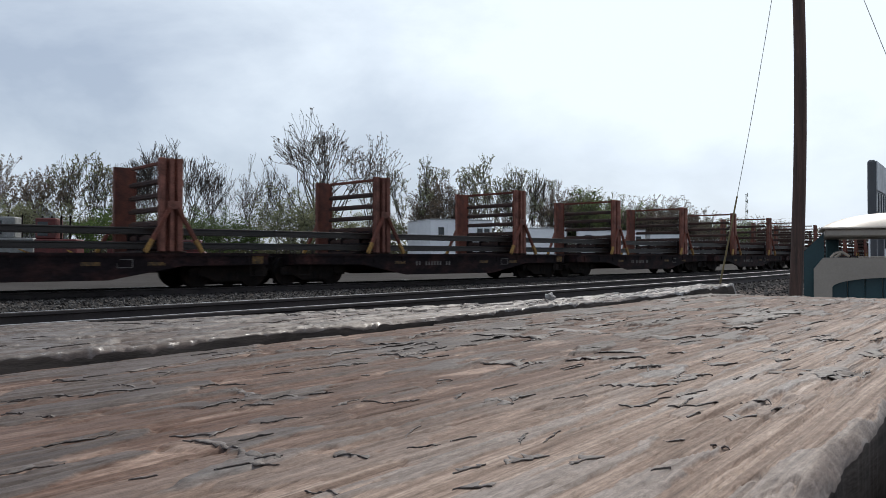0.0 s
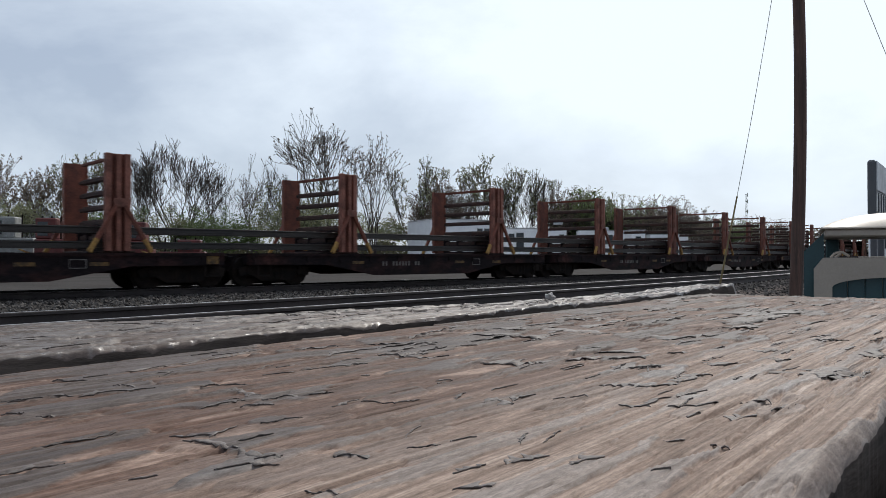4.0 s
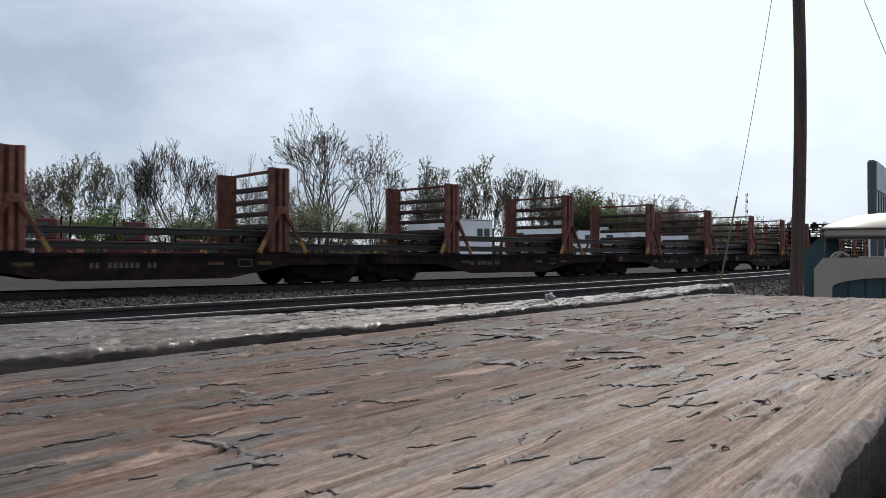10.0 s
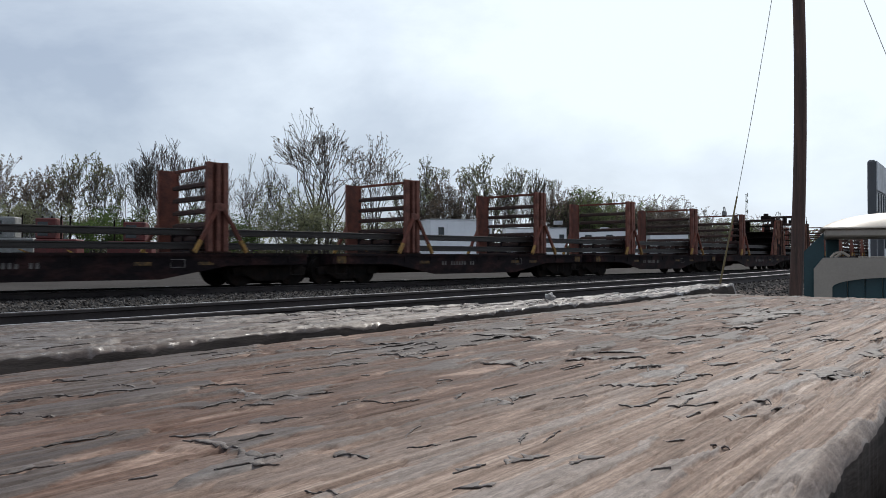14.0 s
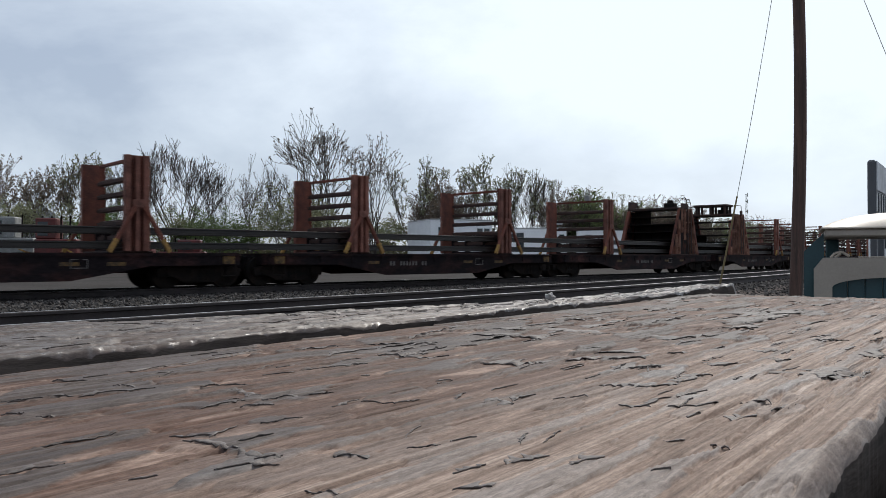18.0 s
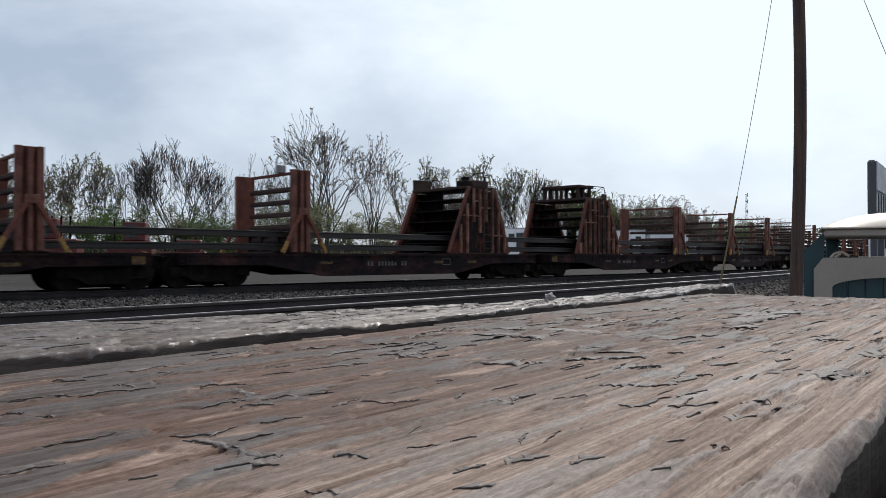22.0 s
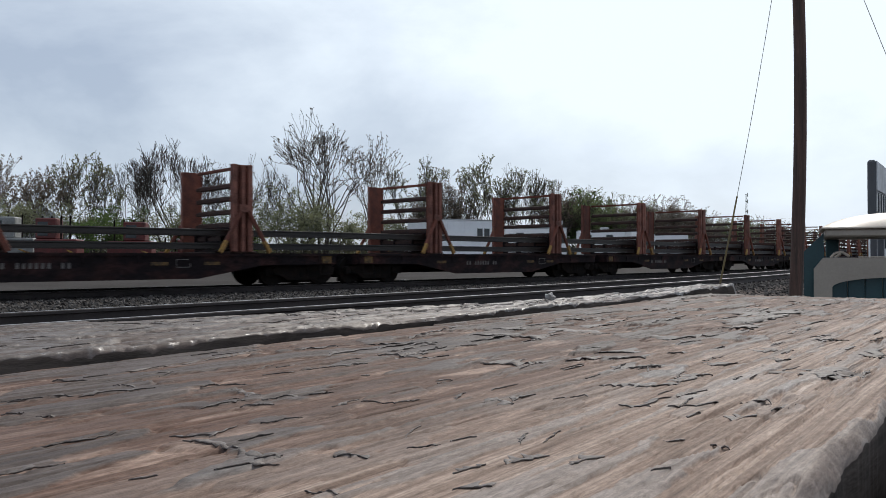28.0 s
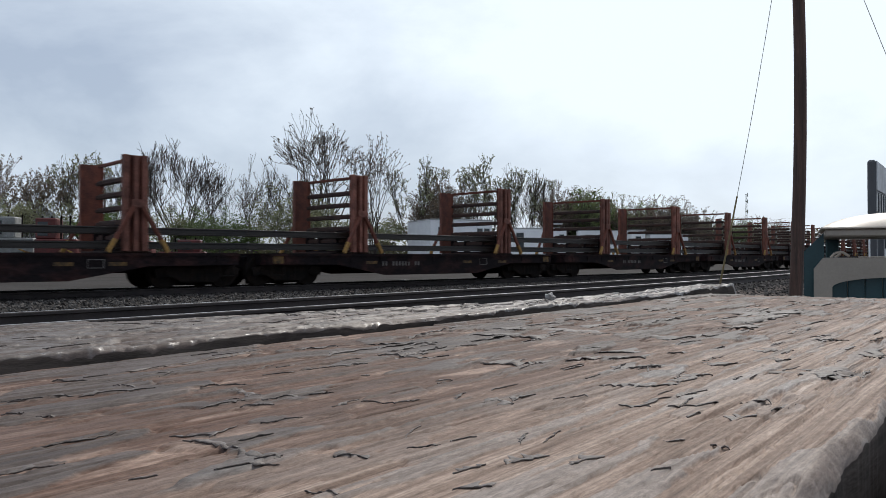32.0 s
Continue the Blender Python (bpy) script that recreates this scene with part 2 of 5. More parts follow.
def build_track(line, label, stone_seed, xs0, xs1, rise):
    tr = thing("track", label, "railway track", kind="structure")
    xs = [xs0 + (xs1 - xs0) * i / 260 for i in range(261)]
    bm = bmesh.new()
    w = 1.75
    foot = w + 0.35 + rise * 1.7
    swept(bm, [(-foot, -0.02), (-w, rise + 0.012), (-0.9, rise + 0.020), (0.9, rise + 0.020), (w, rise + 0.012), (foot, -0.02)], line, 0.0, xs, closed=False)
    tagged(part("ballast", bm, M_BALLAST, tr), "bed of crushed grey ballast stone")
    top = RT + rise
    for s in (-0.7525, 0.7525):
        bm = bmesh.new()
        swept(bm, RAIL_SECTION, line, s, xs, ztop=top - 0.178)
        r = part("rail", bm, [M_RAILSIDE, M_RAILTOP], tr, "rusty steel rail with a polished head")
        for p in r.data.polygons:
            if p.normal.z > 0.8 and p.center.z > top - 0.012:
                p.material_index = 1
    bm = bmesh.new()
    box(bm, -0.115, 0.115, -1.3, 1.3, -0.15, RT - 0.182, 0.012)
    plate = bmesh.new()
    for q in (-0.7525, 0.7525):
        box(plate, -0.09, 0.09, q - 0.17, q + 0.17, RT - 0.182, RT - 0.168, 0.003)
        for dx in (-0.07, 0.07):
            for dy in (-0.10, 0.10):
                box(plate, dx - 0.018, dx + 0.018, q + dy - 0.022, q + dy + 0.022, RT - 0.17, RT - 0.128, 0.006)
    proto = None
    x = -24.0
    rnd = random.Random(stone_seed)
    while x < 110:
        s = line(x + 0.5) - line(x - 0.5)
        m = Matrix.Translation(Vector((x, line(x), rise)) + Vector((0, rnd.uniform(-0.04, 0.04), rnd.uniform(-0.008, 0.004)))) @ Matrix.Rotation(math.atan(s) + rnd.uniform(-0.02, 0.02), 4, "Z")
        if proto is None:
            proto = part("tie", bm, M_TIE, tr, at=m)
            clip = part("tie_plate", plate, M_RAILSIDE, tr, "rusty tie plate with spikes", at=m)
        else:
            again(proto, m)
            if x < 45:
                again(clip, m)
        x += 0.50
    return tr


def shoulder(x, y):
    """Height of the near track's bed under a place."""
    o = abs(y - near_bend(x))
    return float(np.interp(o, [1.75, 1.75 + 0.35 + RISE * 1.7], [RISE + 0.012, 0.0]))


def scatter_stones(name, label, count, area, size, zbase, seed, material):
    """Loose angular stones lying on the ground, one object."""
    rnd = np.random.RandomState(seed)
    base = np.array([[1, 0, -.2], [-.6, .8, -.3], [-.6, -.8, -.3], [.3, .4, .7], [-.5, 0, .8], [.4, -.5, .6]], float)
    tri = np.array([[0, 1, 3], [1, 4, 3], [1, 2, 4], [2, 5, 4], [2, 0, 5], [0, 3, 5], [3, 4, 5]])
    xs, ys = area(rnd, count)
    V, Fc = [], []
    for i in range(count):
        a = rnd.uniform(0, 2 * math.pi)
        s = size * rnd.uniform(0.5, 1.4)
        c, d = math.cos(a), math.sin(a)
        b = base * (s * rnd.uniform(.7, 1.3), s * rnd.uniform(.6, 1.1), s * rnd.uniform(.5, .9))
        V.append(np.stack([b[:, 0] * c - b[:, 1] * d + xs[i], b[:, 0] * d + b[:, 1] * c + ys[i], b[:, 2] + (zbase if zbase > RISE else zbase + shoulder(xs[i], ys[i])) + s * 0.15], 1))
        Fc.append(tri + 6 * i)
    me = bpy.data.meshes.new(name)
    me.from_pydata(np.concatenate(V).tolist(), [], np.concatenate(Fc).tolist())
    me.materials.append(material)
    return tagged(new(name, me), label, "stones", kind="stuff")


def island_stone():
    m = bpy.data.materials.new("ballast_pieces")
    m.use_nodes = True
    n, l = m.node_tree.nodes, m.node_tree.links
    b = n["Principled BSDF"]
    b.inputs["Roughness"].default_value, b.inputs["Specular IOR Level"].default_value = 0.95, 0.1
    g = n.new("ShaderNodeNewGeometry")
    r = n.new("ShaderNodeValToRGB")
    r.color_ramp.elements[0].color, r.color_ramp.elements[1].color = (0.020, 0.017, 0.016, 1), (0.135, 0.122, 0.112, 1)
    l.new(g.outputs["Random Per Island"], r.inputs["Fac"])
    l.new(r.outputs["Color"], b.inputs["Base Color"])
    return m


M_STONES = island_stone()


def along(line, y0, y1, x0, x1, power=2.0):
    def area(rnd, n):
        x = x0 + (x1 - x0) * rnd.rand(n) ** power
        y = y0 + (y1 - y0) * rnd.rand(n) + np.array([line(v) for v in x])
        return x, y
    return area


def between(x0, x1, power):
    """Between the near track's far shoulder and the far track's bed."""
    def area(rnd, n):
        x = x0 + (x1 - x0) * rnd.rand(n) ** power
        a, b = np.array([near_bend(v) + 2.6 for v in x]), np.array([far_line(v) - 0.95 for v in x])
        return x, a + (b - a) * rnd.rand(n)
    return area


build_ground()
build_track(near_bend, "near railway track on raised grey ballast with bright rail heads", 3, -150, 320, RISE)
build_track(far_line, "far railway track on grey ballast under the work train", 4, -150, 320, 0.0)
scatter_stones("ballast_stones", "crushed grey ballast stones between the two tracks", 16000, between(-2, 44, 1.5), 0.05, 0.012, 5, M_STONES)
scatter_stones("shoulder_stones", "crushed grey stones on the near track's shoulder", 9000, along(near_bend, -2.5, -0.95, 4, 42, 1.2), 0.045, 0.0, 6, M_STONES)
scatter_stones("bed_stones", "ballast stones between the rails", 4000, along(near_bend, -0.6, 0.6, 2, 40, 1.5), 0.040, RISE + 0.02, 7, M_STONES)


# ---- the weathered table ----
def lattice(seed, n=256):
    return np.random.RandomState(seed).rand(n, n)


def vnoise(x, y, seed):
    g = lattice(seed)
    xi, yi = np.floor(x).astype(int), np.floor(y).astype(int)
    fx, fy = x - xi, y - yi
    fx, fy = fx * fx * (3 - 2 * fx), fy * fy * (3 - 2 * fy)
    a, b = g[xi % 256, yi % 256], g[(xi + 1) % 256, yi % 256]
    c, d = g[xi % 256, (yi + 1) % 256], g[(xi + 1) % 256, (yi + 1) % 256]
    return (a * (1 - fx) + b * fx) * (1 - fy) + (c * (1 - fx) + d * fx) * fy


def fbm(x, y, seed, octaves=5, gain=0.55):
    s, a, t = 0.0, 1.0, 0.0
    for o in range(octaves):
        s = s + a * vnoise(x * 2.0 ** o + 17.3 * o, y * 2.0 ** o + 9.1 * o, seed + o)
        t += a
        a *= gain
    return s / t


def plank_material():
    m = bpy.data.materials.new("peeling_grey_paint_on_wood")
    m.use_nodes = True
    n, l = m.node_tree.nodes, m.node_tree.links
    b = n["Principled BSDF"]
    tc = n.new("ShaderNodeTexCoord")

    def noise_(scale, stretch, detail=5.0, rough=0.6, loc=(0, 0, 0)):
        mp = n.new("ShaderNodeMapping")
        mp.inputs["Scale"].default_value = stretch
        mp.inputs["Location"].default_value = loc
        l.new(tc.outputs["Object"], mp.inputs["Vector"])
        t = n.new("ShaderNodeTexNoise")
        t.inputs["Scale"].default_value, t.inputs["Detail"].default_value, t.inputs["Roughness"].default_value = scale, detail, rough
        l.new(mp.outputs[0], t.inputs["Vector"])
        return t.outputs["Fac"]

    def ramp(src, stops):
        r = n.new("ShaderNodeValToRGB")
        while len(r.color_ramp.elements) < len(stops):
            r.color_ramp.elements.new(0.5)
        for e, (p, c) in zip(r.color_ramp.elements, stops):
            e.position, e.color = p, (*c, 1)
        l.new(src, r.inputs["Fac"])
        return r.outputs["Color"]

    def mix(kind, fac, a, c):
        x = n.new("ShaderNodeMix")
        x.data_type, x.blend_type = "RGBA", kind
        if isinstance(fac, float):
            x.inputs["Factor"].default_value = fac
        else:
            l.new(fac, x.inputs["Factor"])
        l.new(a, x.inputs["A"])
        l.new(c, x.inputs["B"])
        return x.outputs["Result"]

    grain = noise_(9.0, (1.0, 28.0, 6.0), 6.0, 0.62)
    broad = noise_(7.0, (0.6, 2.2, 1.0), 4.0, 0.55, (3, 1, 0))
    streak = noise_(16.0, (1.0, 5.0, 3.0), 6.0, 0.68, (7, 2, 0))
    fine = noise_(300.0, (0.22, 1.5, 1.0), 5.0, 0.75)
    fibre = noise_(14.0, (1.0, 70.0, 8.0), 4.0, 0.65, (1, 5, 0))
    wood = ramp(grain, [(0.24, (0.064, 0.038, 0.028)), (0.42, (0.100, 0.061, 0.046)), (0.56, (0.130, 0.081, 0.062)), (0.74, (0.205, 0.137, 0.108))])
    tint = ramp(broad, [(0.3, (0.86, 0.85, 0.85)), (0.5, (1.0, 0.97, 0.95)), (0.72, (1.06, 0.96, 0.90))])
    wood = mix("MULTIPLY", 1.0, wood, tint)
    wood = mix("MULTIPLY", 1.0, wood, ramp(fibre, [(0.30, (0.78, 0.77, 0.76)), (0.50, (0.99, 0.98, 0.98)), (0.70, (1.20, 1.20, 1.20))]))
    pale = ramp(streak, [(0.54, (0, 0, 0)), (0.64, (1, 1, 1))])
    palec = n.new("ShaderNodeRGB")
    palec.outputs[0].default_value = (0.36, 0.255, 0.20, 1)
    sep = n.new("ShaderNodeMath")
    sep.operation = "MULTIPLY"
    sep.inputs[1].default_value = 0.75
    l.new(pale, sep.inputs[0])
    wood = mix("MIX", sep.outputs[0], wood, palec.outputs[0])
    paint = ramp(noise_(26.0, (0.7, 6.0, 1), 6.0, 0.7), [(0.28, (0.040, 0.030, 0.027)), (0.48, (0.082, 0.064, 0.057)), (0.74, (0.150, 0.124, 0.114))])
    at = n.new("ShaderNodeAttribute")
    at.attribute_name = "paint"
    # bare sun-bleached wood along the worn edge
    wa = n.new("ShaderNodeAttribute")
    wa.attribute_name = "worn"
    bleached = ramp(grain, [(0.25, (0.085, 0.054, 0.041)), (0.42, (0.195, 0.136, 0.106)), (0.60, (0.33, 0.252, 0.205)), (0.76, (0.55, 0.465, 0.41))])
    bleached = mix("MULTIPLY", 1.0, bleached, ramp(fibre, [(0.30, (0.55, 0.52, 0.50)), (0.50, (1.0, 0.98, 0.96)), (0.70, (1.2, 1.2, 1.2))]))
    wood = mix("MIX", wa.outputs["Fac"], wood, bleached)
    # bleached old paint along the worn edge; also the rear board's painted glint
    chalky = ramp(noise_(40.0, (0.7, 4.0, 1), 5.0, 0.7, (4, 4, 0)), [(0.3, (0.105, 0.092, 0.085)), (0.7, (0.33, 0.305, 0.29))])
    paint = mix("MIX", wa.outputs["Fac"], paint, chalky)
    col = mix("MIX", at.outputs["Fac"], wood, paint)
    speck = noise_(900.0, (0.40, 1.2, 1.0), 4.0, 0.75, (2, 9, 4))
    col = mix("MULTIPLY", 0.85, col, ramp(speck, [(0.30, (0.62, 0.60, 0.59)), (0.5, (1.0, 1.0, 1.0)), (0.70, (1.34, 1.34, 1.34))]))
    gr = ramp(fine, [(0.3, (0.82, 0.81, 0.80)), (0.5, (1.0, 1.0, 1.0)), (0.7, (1.15, 1.15, 1.15))])
    col = mix("MULTIPLY", 0.8, col, gr)
    l.new(col, b.inputs["Base Color"])
    rr = n.new("ShaderNodeMapRange")
    rr.inputs["To Min"].default_value, rr.inputs["To Max"].default_value = 0.68, 0.60
    l.new(at.outputs["Fac"], rr.inputs["Value"])
    ga = n.new("ShaderNodeAttribute")
    ga.attribute_name = "gloss"
    gm = n.new("ShaderNodeMath")
    gm.operation = "MULTIPLY_ADD"
    gm.inputs[1].default_value = -0.30
    l.new(ga.outputs["Fac"], gm.inputs[0])
    l.new(rr.outputs[0], gm.inputs[2])
    l.new(gm.outputs[0], b.inputs["Roughness"])
    sp = n.new("ShaderNodeMapRange")
    sp.inputs["To Min"].default_value, sp.inputs["To Max"].default_value = 0.12, 0.15
    l.new(at.outputs["Fac"], sp.inputs["Value"])
    sg = n.new("ShaderNodeMath")
    sg.operation = "MULTIPLY_ADD"
    sg.inputs[1].default_value = 0.5
    l.new(ga.outputs["Fac"], sg.inputs[0])
    l.new(sp.outputs[0], sg.inputs[2])
    l.new(sg.outputs[0], b.inputs["Specular IOR Level"])
    add = n.new("ShaderNodeMath")
    add.operation = "ADD"
    l.new(fine, add.inputs[0])
    l.new(speck, add.inputs[1])
    bp = n.new("ShaderNodeBump")
    bp.inputs["Strength"].default_value, bp.inputs["Distance"].default_value = 0.3, 0.0006
    l.new(add.outputs[0], bp.inputs["Height"])
    l.new(bp.outputs[0], b.inputs["Normal"])
    return m


M_PLANK = plank_material()
# weathered board sides, darkened: the shade on them is put into the colour
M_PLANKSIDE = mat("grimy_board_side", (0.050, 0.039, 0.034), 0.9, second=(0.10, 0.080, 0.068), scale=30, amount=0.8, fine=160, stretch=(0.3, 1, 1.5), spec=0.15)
M_FLAKE = mat("grey_paint_flake", (0.125, 0.103, 0.093), 0.65, second=(0.085, 0.069, 0.061), scale=60, amount=0.8, fine=700, bump=0.3, dist=0.0006, spec=0.4, object_random=0.25)
TABLE_AZ = radians(10.8)
TABLE_TOP = EYE.z - 0.040


def grid_mesh(name, B, N, H, paint, thick, parent, label, worn=None, gloss=None):
    """A board: its worn top as a relief over the grid B, N with the heights H, closed by sides and an underside."""
    nb, nn = B.shape
    top = np.stack([B, N, H], -1).reshape(-1, 3)
    idx = np.arange(nb * nn).reshape(nb, nn)
    q = np.stack([idx[:-1, :-1], idx[1:, :-1], idx[1:, 1:], idx[:-1, 1:]], -1).reshape(-1, 4)
    rim = np.concatenate([idx[0, :], idx[1:, -1], idx[-1, -2::-1], idx[-2:0:-1, 0]])
    low = top[rim].copy()
    low[:, 2] = -thick
    k0, k = len(top), len(rim)
    j = np.arange(k)
    side = np.stack([rim[j], k0 + j, k0 + (j + 1) % k, rim[(j + 1) % k]], -1)[:, ::-1]
    me = bpy.data.meshes.new(name)
    faces = q.tolist() + side.tolist() + [(k0 + j).tolist()[::-1]]
    me.from_pydata(np.concatenate([top, low]).tolist(), [], faces)
    a = me.attributes.new("paint", "FLOAT", "POINT")
    a.data.foreach_set("value", np.concatenate([paint.reshape(-1), np.full(k, 0.5)]).astype(np.float32))
    for key, field in (("worn", worn), ("gloss", gloss)):
        if field is not None:
            a = me.attributes.new(key, "FLOAT", "POINT")
            a.data.foreach_set("value", np.concatenate([field.reshape(-1), field.reshape(-1)[rim]]).astype(np.float32))
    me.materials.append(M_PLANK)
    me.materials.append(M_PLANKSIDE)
    # sides and underside take the colour darkened for shade
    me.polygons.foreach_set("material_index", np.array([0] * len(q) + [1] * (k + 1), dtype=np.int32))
    me.polygons.foreach_set("use_smooth", np.array([True] * len(q) + [False] * (k + 1)))
    me.update()
    ob = new(name, me)
    ob.parent = parent
    ob["label"] = label
    return ob


def steps(a, b, d0, grow):
    out = [a]
    while out[-1] < b:
        out.append(out[-1] + d0 * (1 + grow * max(0.0, out[-1])))
    out[-1] = b
    return np.array(out)


def build_table():
    t = thing("picnic_table", "weathered wooden table with peeling grey paint on its boards", "table", pose(0, 0, 0, 0, 0, math.degrees(TABLE_AZ)))

    def blob(B, N, b, n, rb, rn, turn=0.0):
        c, s = math.cos(turn), math.sin(turn)
        u, v = (B - b) * c + (N - n) * s, -(B - b) * s + (N - n) * c
        return np.exp(-((u / rb) ** 2 + (v / rn) ** 2) * 1.2)

    def film(B, N, m, seed, thick, tall):
        """A coat of paint where m is positive: its thickness and the way its rims lift."""
        on = np.clip(m / 0.010 + 0.5, 0, 1)
        on = on * on * (3 - 2 * on)
        loose = np.clip(fbm(B * 11 + seed, N * 26, seed, 2) - 0.46, 0, 1) * 4.0
        rim = np.exp(-np.clip(m, 0, 1) / 0.022)
        gap = np.exp(-((m + 0.030) / 0.016) ** 2) * np.clip(loose * 1.5, 0.12, 1)
        return on, on * (thick + tall * np.clip(loose, 0, 1) * rim) - (thick * 1.2 + tall * 0.35) * gap

    def cracks(B, N, seed, width, gate):
        c = fbm(B * 3.2 + seed, N * 85, seed, 3)
        g = np.clip(fbm(B * 7, N * 14 + seed, seed + 7, 2) - gate, 0, 1) * 6
        return np.exp(-((c - 0.5) / width) ** 2) * np.clip(g, 0, 1)

    # where the coat of paint breaks off, stretch by stretch: place, length, width, turn, lift
    near_plates = ((0.0896, 0.1655, 0.0186, 0.0022, 0.0144, 0.0016), (0.0728, 0.1502, 0.0113, 0.002, -0.1603, 0.0007), (0.107, 0.1492, 0.0104, 0.003, -1.0345, 0.0006), (0.1047, 0.1389, 0.0154, 0.003, -1.4344, 0.0007), (0.1056, 0.1246, 0.0132, 0.004, -1.5935, 0.0006), (0.1033, 0.1196, 0.0062, 0.002, -0.1803, 0.0005), (0.1305, 0.1459, 0.0112, 0.002, -0.1507, 0.0004), (0.1636, 0.1444, 0.0099, 0.002, -1.1892, 0.0004), (0.1702, 0.1391, 0.0097, 0.002, -0.134, 0.0004), (0.1304, 0.1024, 0.0085, 0.0015, -0.3171, 0.0004), (0.0818, 0.1281, 0.0049, 0.0015, -0.3025, 0.0004), (0.1148, 0.1088, 0.007, 0.003, -1.1188, 0.0003), (0.0945, 0.096, 0.0062, 0.002, -1.1893, 0.0005), (0.0958, 0.2077, 0.0062, 0.002, -1.0463, 0.0005), (0.0996, 0.1986, 0.0045, 0.0018, -0.6098, 0.0006))
    left_plates = ((0.1859, 0.2578, 0.0679, 0.003, 0.1592, 0.0005), (0.1533, 0.1866, 0.0163, 0.003, -1.7366, 0.0006), (0.158, 0.1699, 0.0211, 0.003, -0.4243, 0.0006), (0.1354, 0.1755, 0.0155, 0.0025, -0.0226, 0.0005), (0.1399, 0.1666, 0.0088, 0.002, -0.6542, 0.0005), (0.194, 0.2077, 0.0291, 0.003, -0.1256, 0.0008), (0.215, 0.2035, 0.014, 0.003, -0.346, 0.0005), (0.1581, 0.1506, 0.014, 0.002, 0.1821, 0.0004), (0.1102, 0.2248, 0.0187, 0.004, -0.2671, 0.0007), (0.1302, 0.2174, 0.0213, 0.003, -0.3439, 0.0006), (0.1364, 0.2243, 0.0081, 0.002, -1.194, 0.0006), (0.133, 0.2482, 0.0148, 0.003, -1.167, 0.0005), (0.202, 0.1827, 0.006, 0.002, -0.2071, 0.0004), (0.2074, 0.1546, 0.0066, 0.002, -0.3554, 0.0005), (0.213, 0.2658, 0.0238, 0.003, 0.0232, 0.0006))
    middle_plates = ((0.2427, 0.2294, 0.0286, 0.003, 0.0392, 0.0008), (0.2734, 0.2377, 0.0155, 0.004, -0.9292, 0.0011), (0.2825, 0.2235, 0.013, 0.003, -0.7502, 0.001), (0.2475, 0.2019, 0.027, 0.004, -1.2722, 0.0007), (0.2474, 0.252, 0.0181, 0.003, -0.2866, 0.0007), (0.2492, 0.1603, 0.0142, 0.01, -1.2653, 0.0009), (0.2574, 0.1505, 0.0077, 0.006, -1.3476, 0.0008), (0.2767, 0.1409, 0.0109, 0.012, -0.9292, 0.0016), (0.3054, 0.14, 0.0169, 0.01, -0.8153, 0.0012), (0.2907, 0.1278, 0.0174, 0.008, -0.5241, 0.0014), (0.2717, 0.1125, 0.014, 0.008, -0.6135, 0.0012), (0.2289, 0.104, 0.0103, 0.004, -1.1403, 0.0008), (0.2361, 0.0944, 0.0162, 0.005, -0.5195, 0.0009), (0.2593, 0.0896, 0.0227, 0.005, -0.1565, 0.0009), (0.2985, 0.0916, 0.0136, 0.006, -0.3243, 0.0012))
    right_plates = ((0.1852, 0.1191, 0.0107, 0.004, -1.6314, 0.0018), (0.1941, 0.1161, 0.0128, 0.003, 0.0857, 0.0012), (0.2028, 0.1059, 0.0133, 0.003, -0.5073, 0.0006), (0.2006, 0.0859, 0.0081, 0.003, -1.1288, 0.0006), (0.207, 0.0754, 0.0086, 0.003, -0.648, 0.0008), (0.2139, 0.0709, 0.0105, 0.003, -0.2617, 0.0006), (0.2282, 0.0797, 0.0147, 0.003, -0.2274, 0.0006), (0.1411, 0.0995, 0.0068, 0.002, -0.3466, 0.0005), (0.1405, 0.0696, 0.0121, 0.003, -0.1047, 0.0006), (0.143, 0.0561, 0.0049, 0.002, -0.4334, 0.0005), (0.1698, 0.0536, 0.0042, 0.002, -0.9292, 0.0005), (0.1215, 0.0843, 0.0093, 0.003, -0.0697, 0.0006), (0.1118, 0.0774, 0.0067, 0.005, -0.83, 0.0012), (0.1346, 0.0795, 0.0107, 0.004, -0.277, 0.0004), (0.1681, 0.0625, 0.0052, 0.002, -0.3945, 0.0004))
    far_plates = ((0.2261, 0.0614, 0.0094, 0.002, -0.7475, 0.0005), (0.204, 0.0577, 0.0109, 0.002, -0.2309, 0.0005), (0.3208, 0.1193, 0.0078, 0.006, -0.6811, 0.0012), (0.3556, 0.0895, 0.0163, 0.005, -0.2522, 0.0008), (0.3271, 0.0776, 0.0084, 0.003, -0.2725, 0.001), (0.3908, 0.1363, 0.0393, 0.012, -0.3274, 0.0014), (0.4661, 0.1367, 0.0228, 0.014, -0.9292, 0.0022), (0.4212, 0.0792, 0.018, 0.005, -0.7816, 0.0012), (0.4391, 0.0879, 0.0133, 0.004, -0.7073, 0.001), (0.4592, 0.236, 0.0159, 0.008, -1.5485, 0.0014), (0.3684, 0.2322, 0.0217, 0.012, -0.9292, 0.0014), (0.3343, 0.2208, 0.02, 0.01, -0.9292, 0.0012), (0.3422, 0.2032, 0.0155, 0.008, -1.1106, 0.0012), (0.3916, 0.2018, 0.0424, 0.008, -1.6184, 0.001), (0.3046, 0.0503, 0.0175, 0.01, -2.569, 0.0012), (0.5628, 0.1356, 0.1396, 0.016, 0.0374, 0.001))
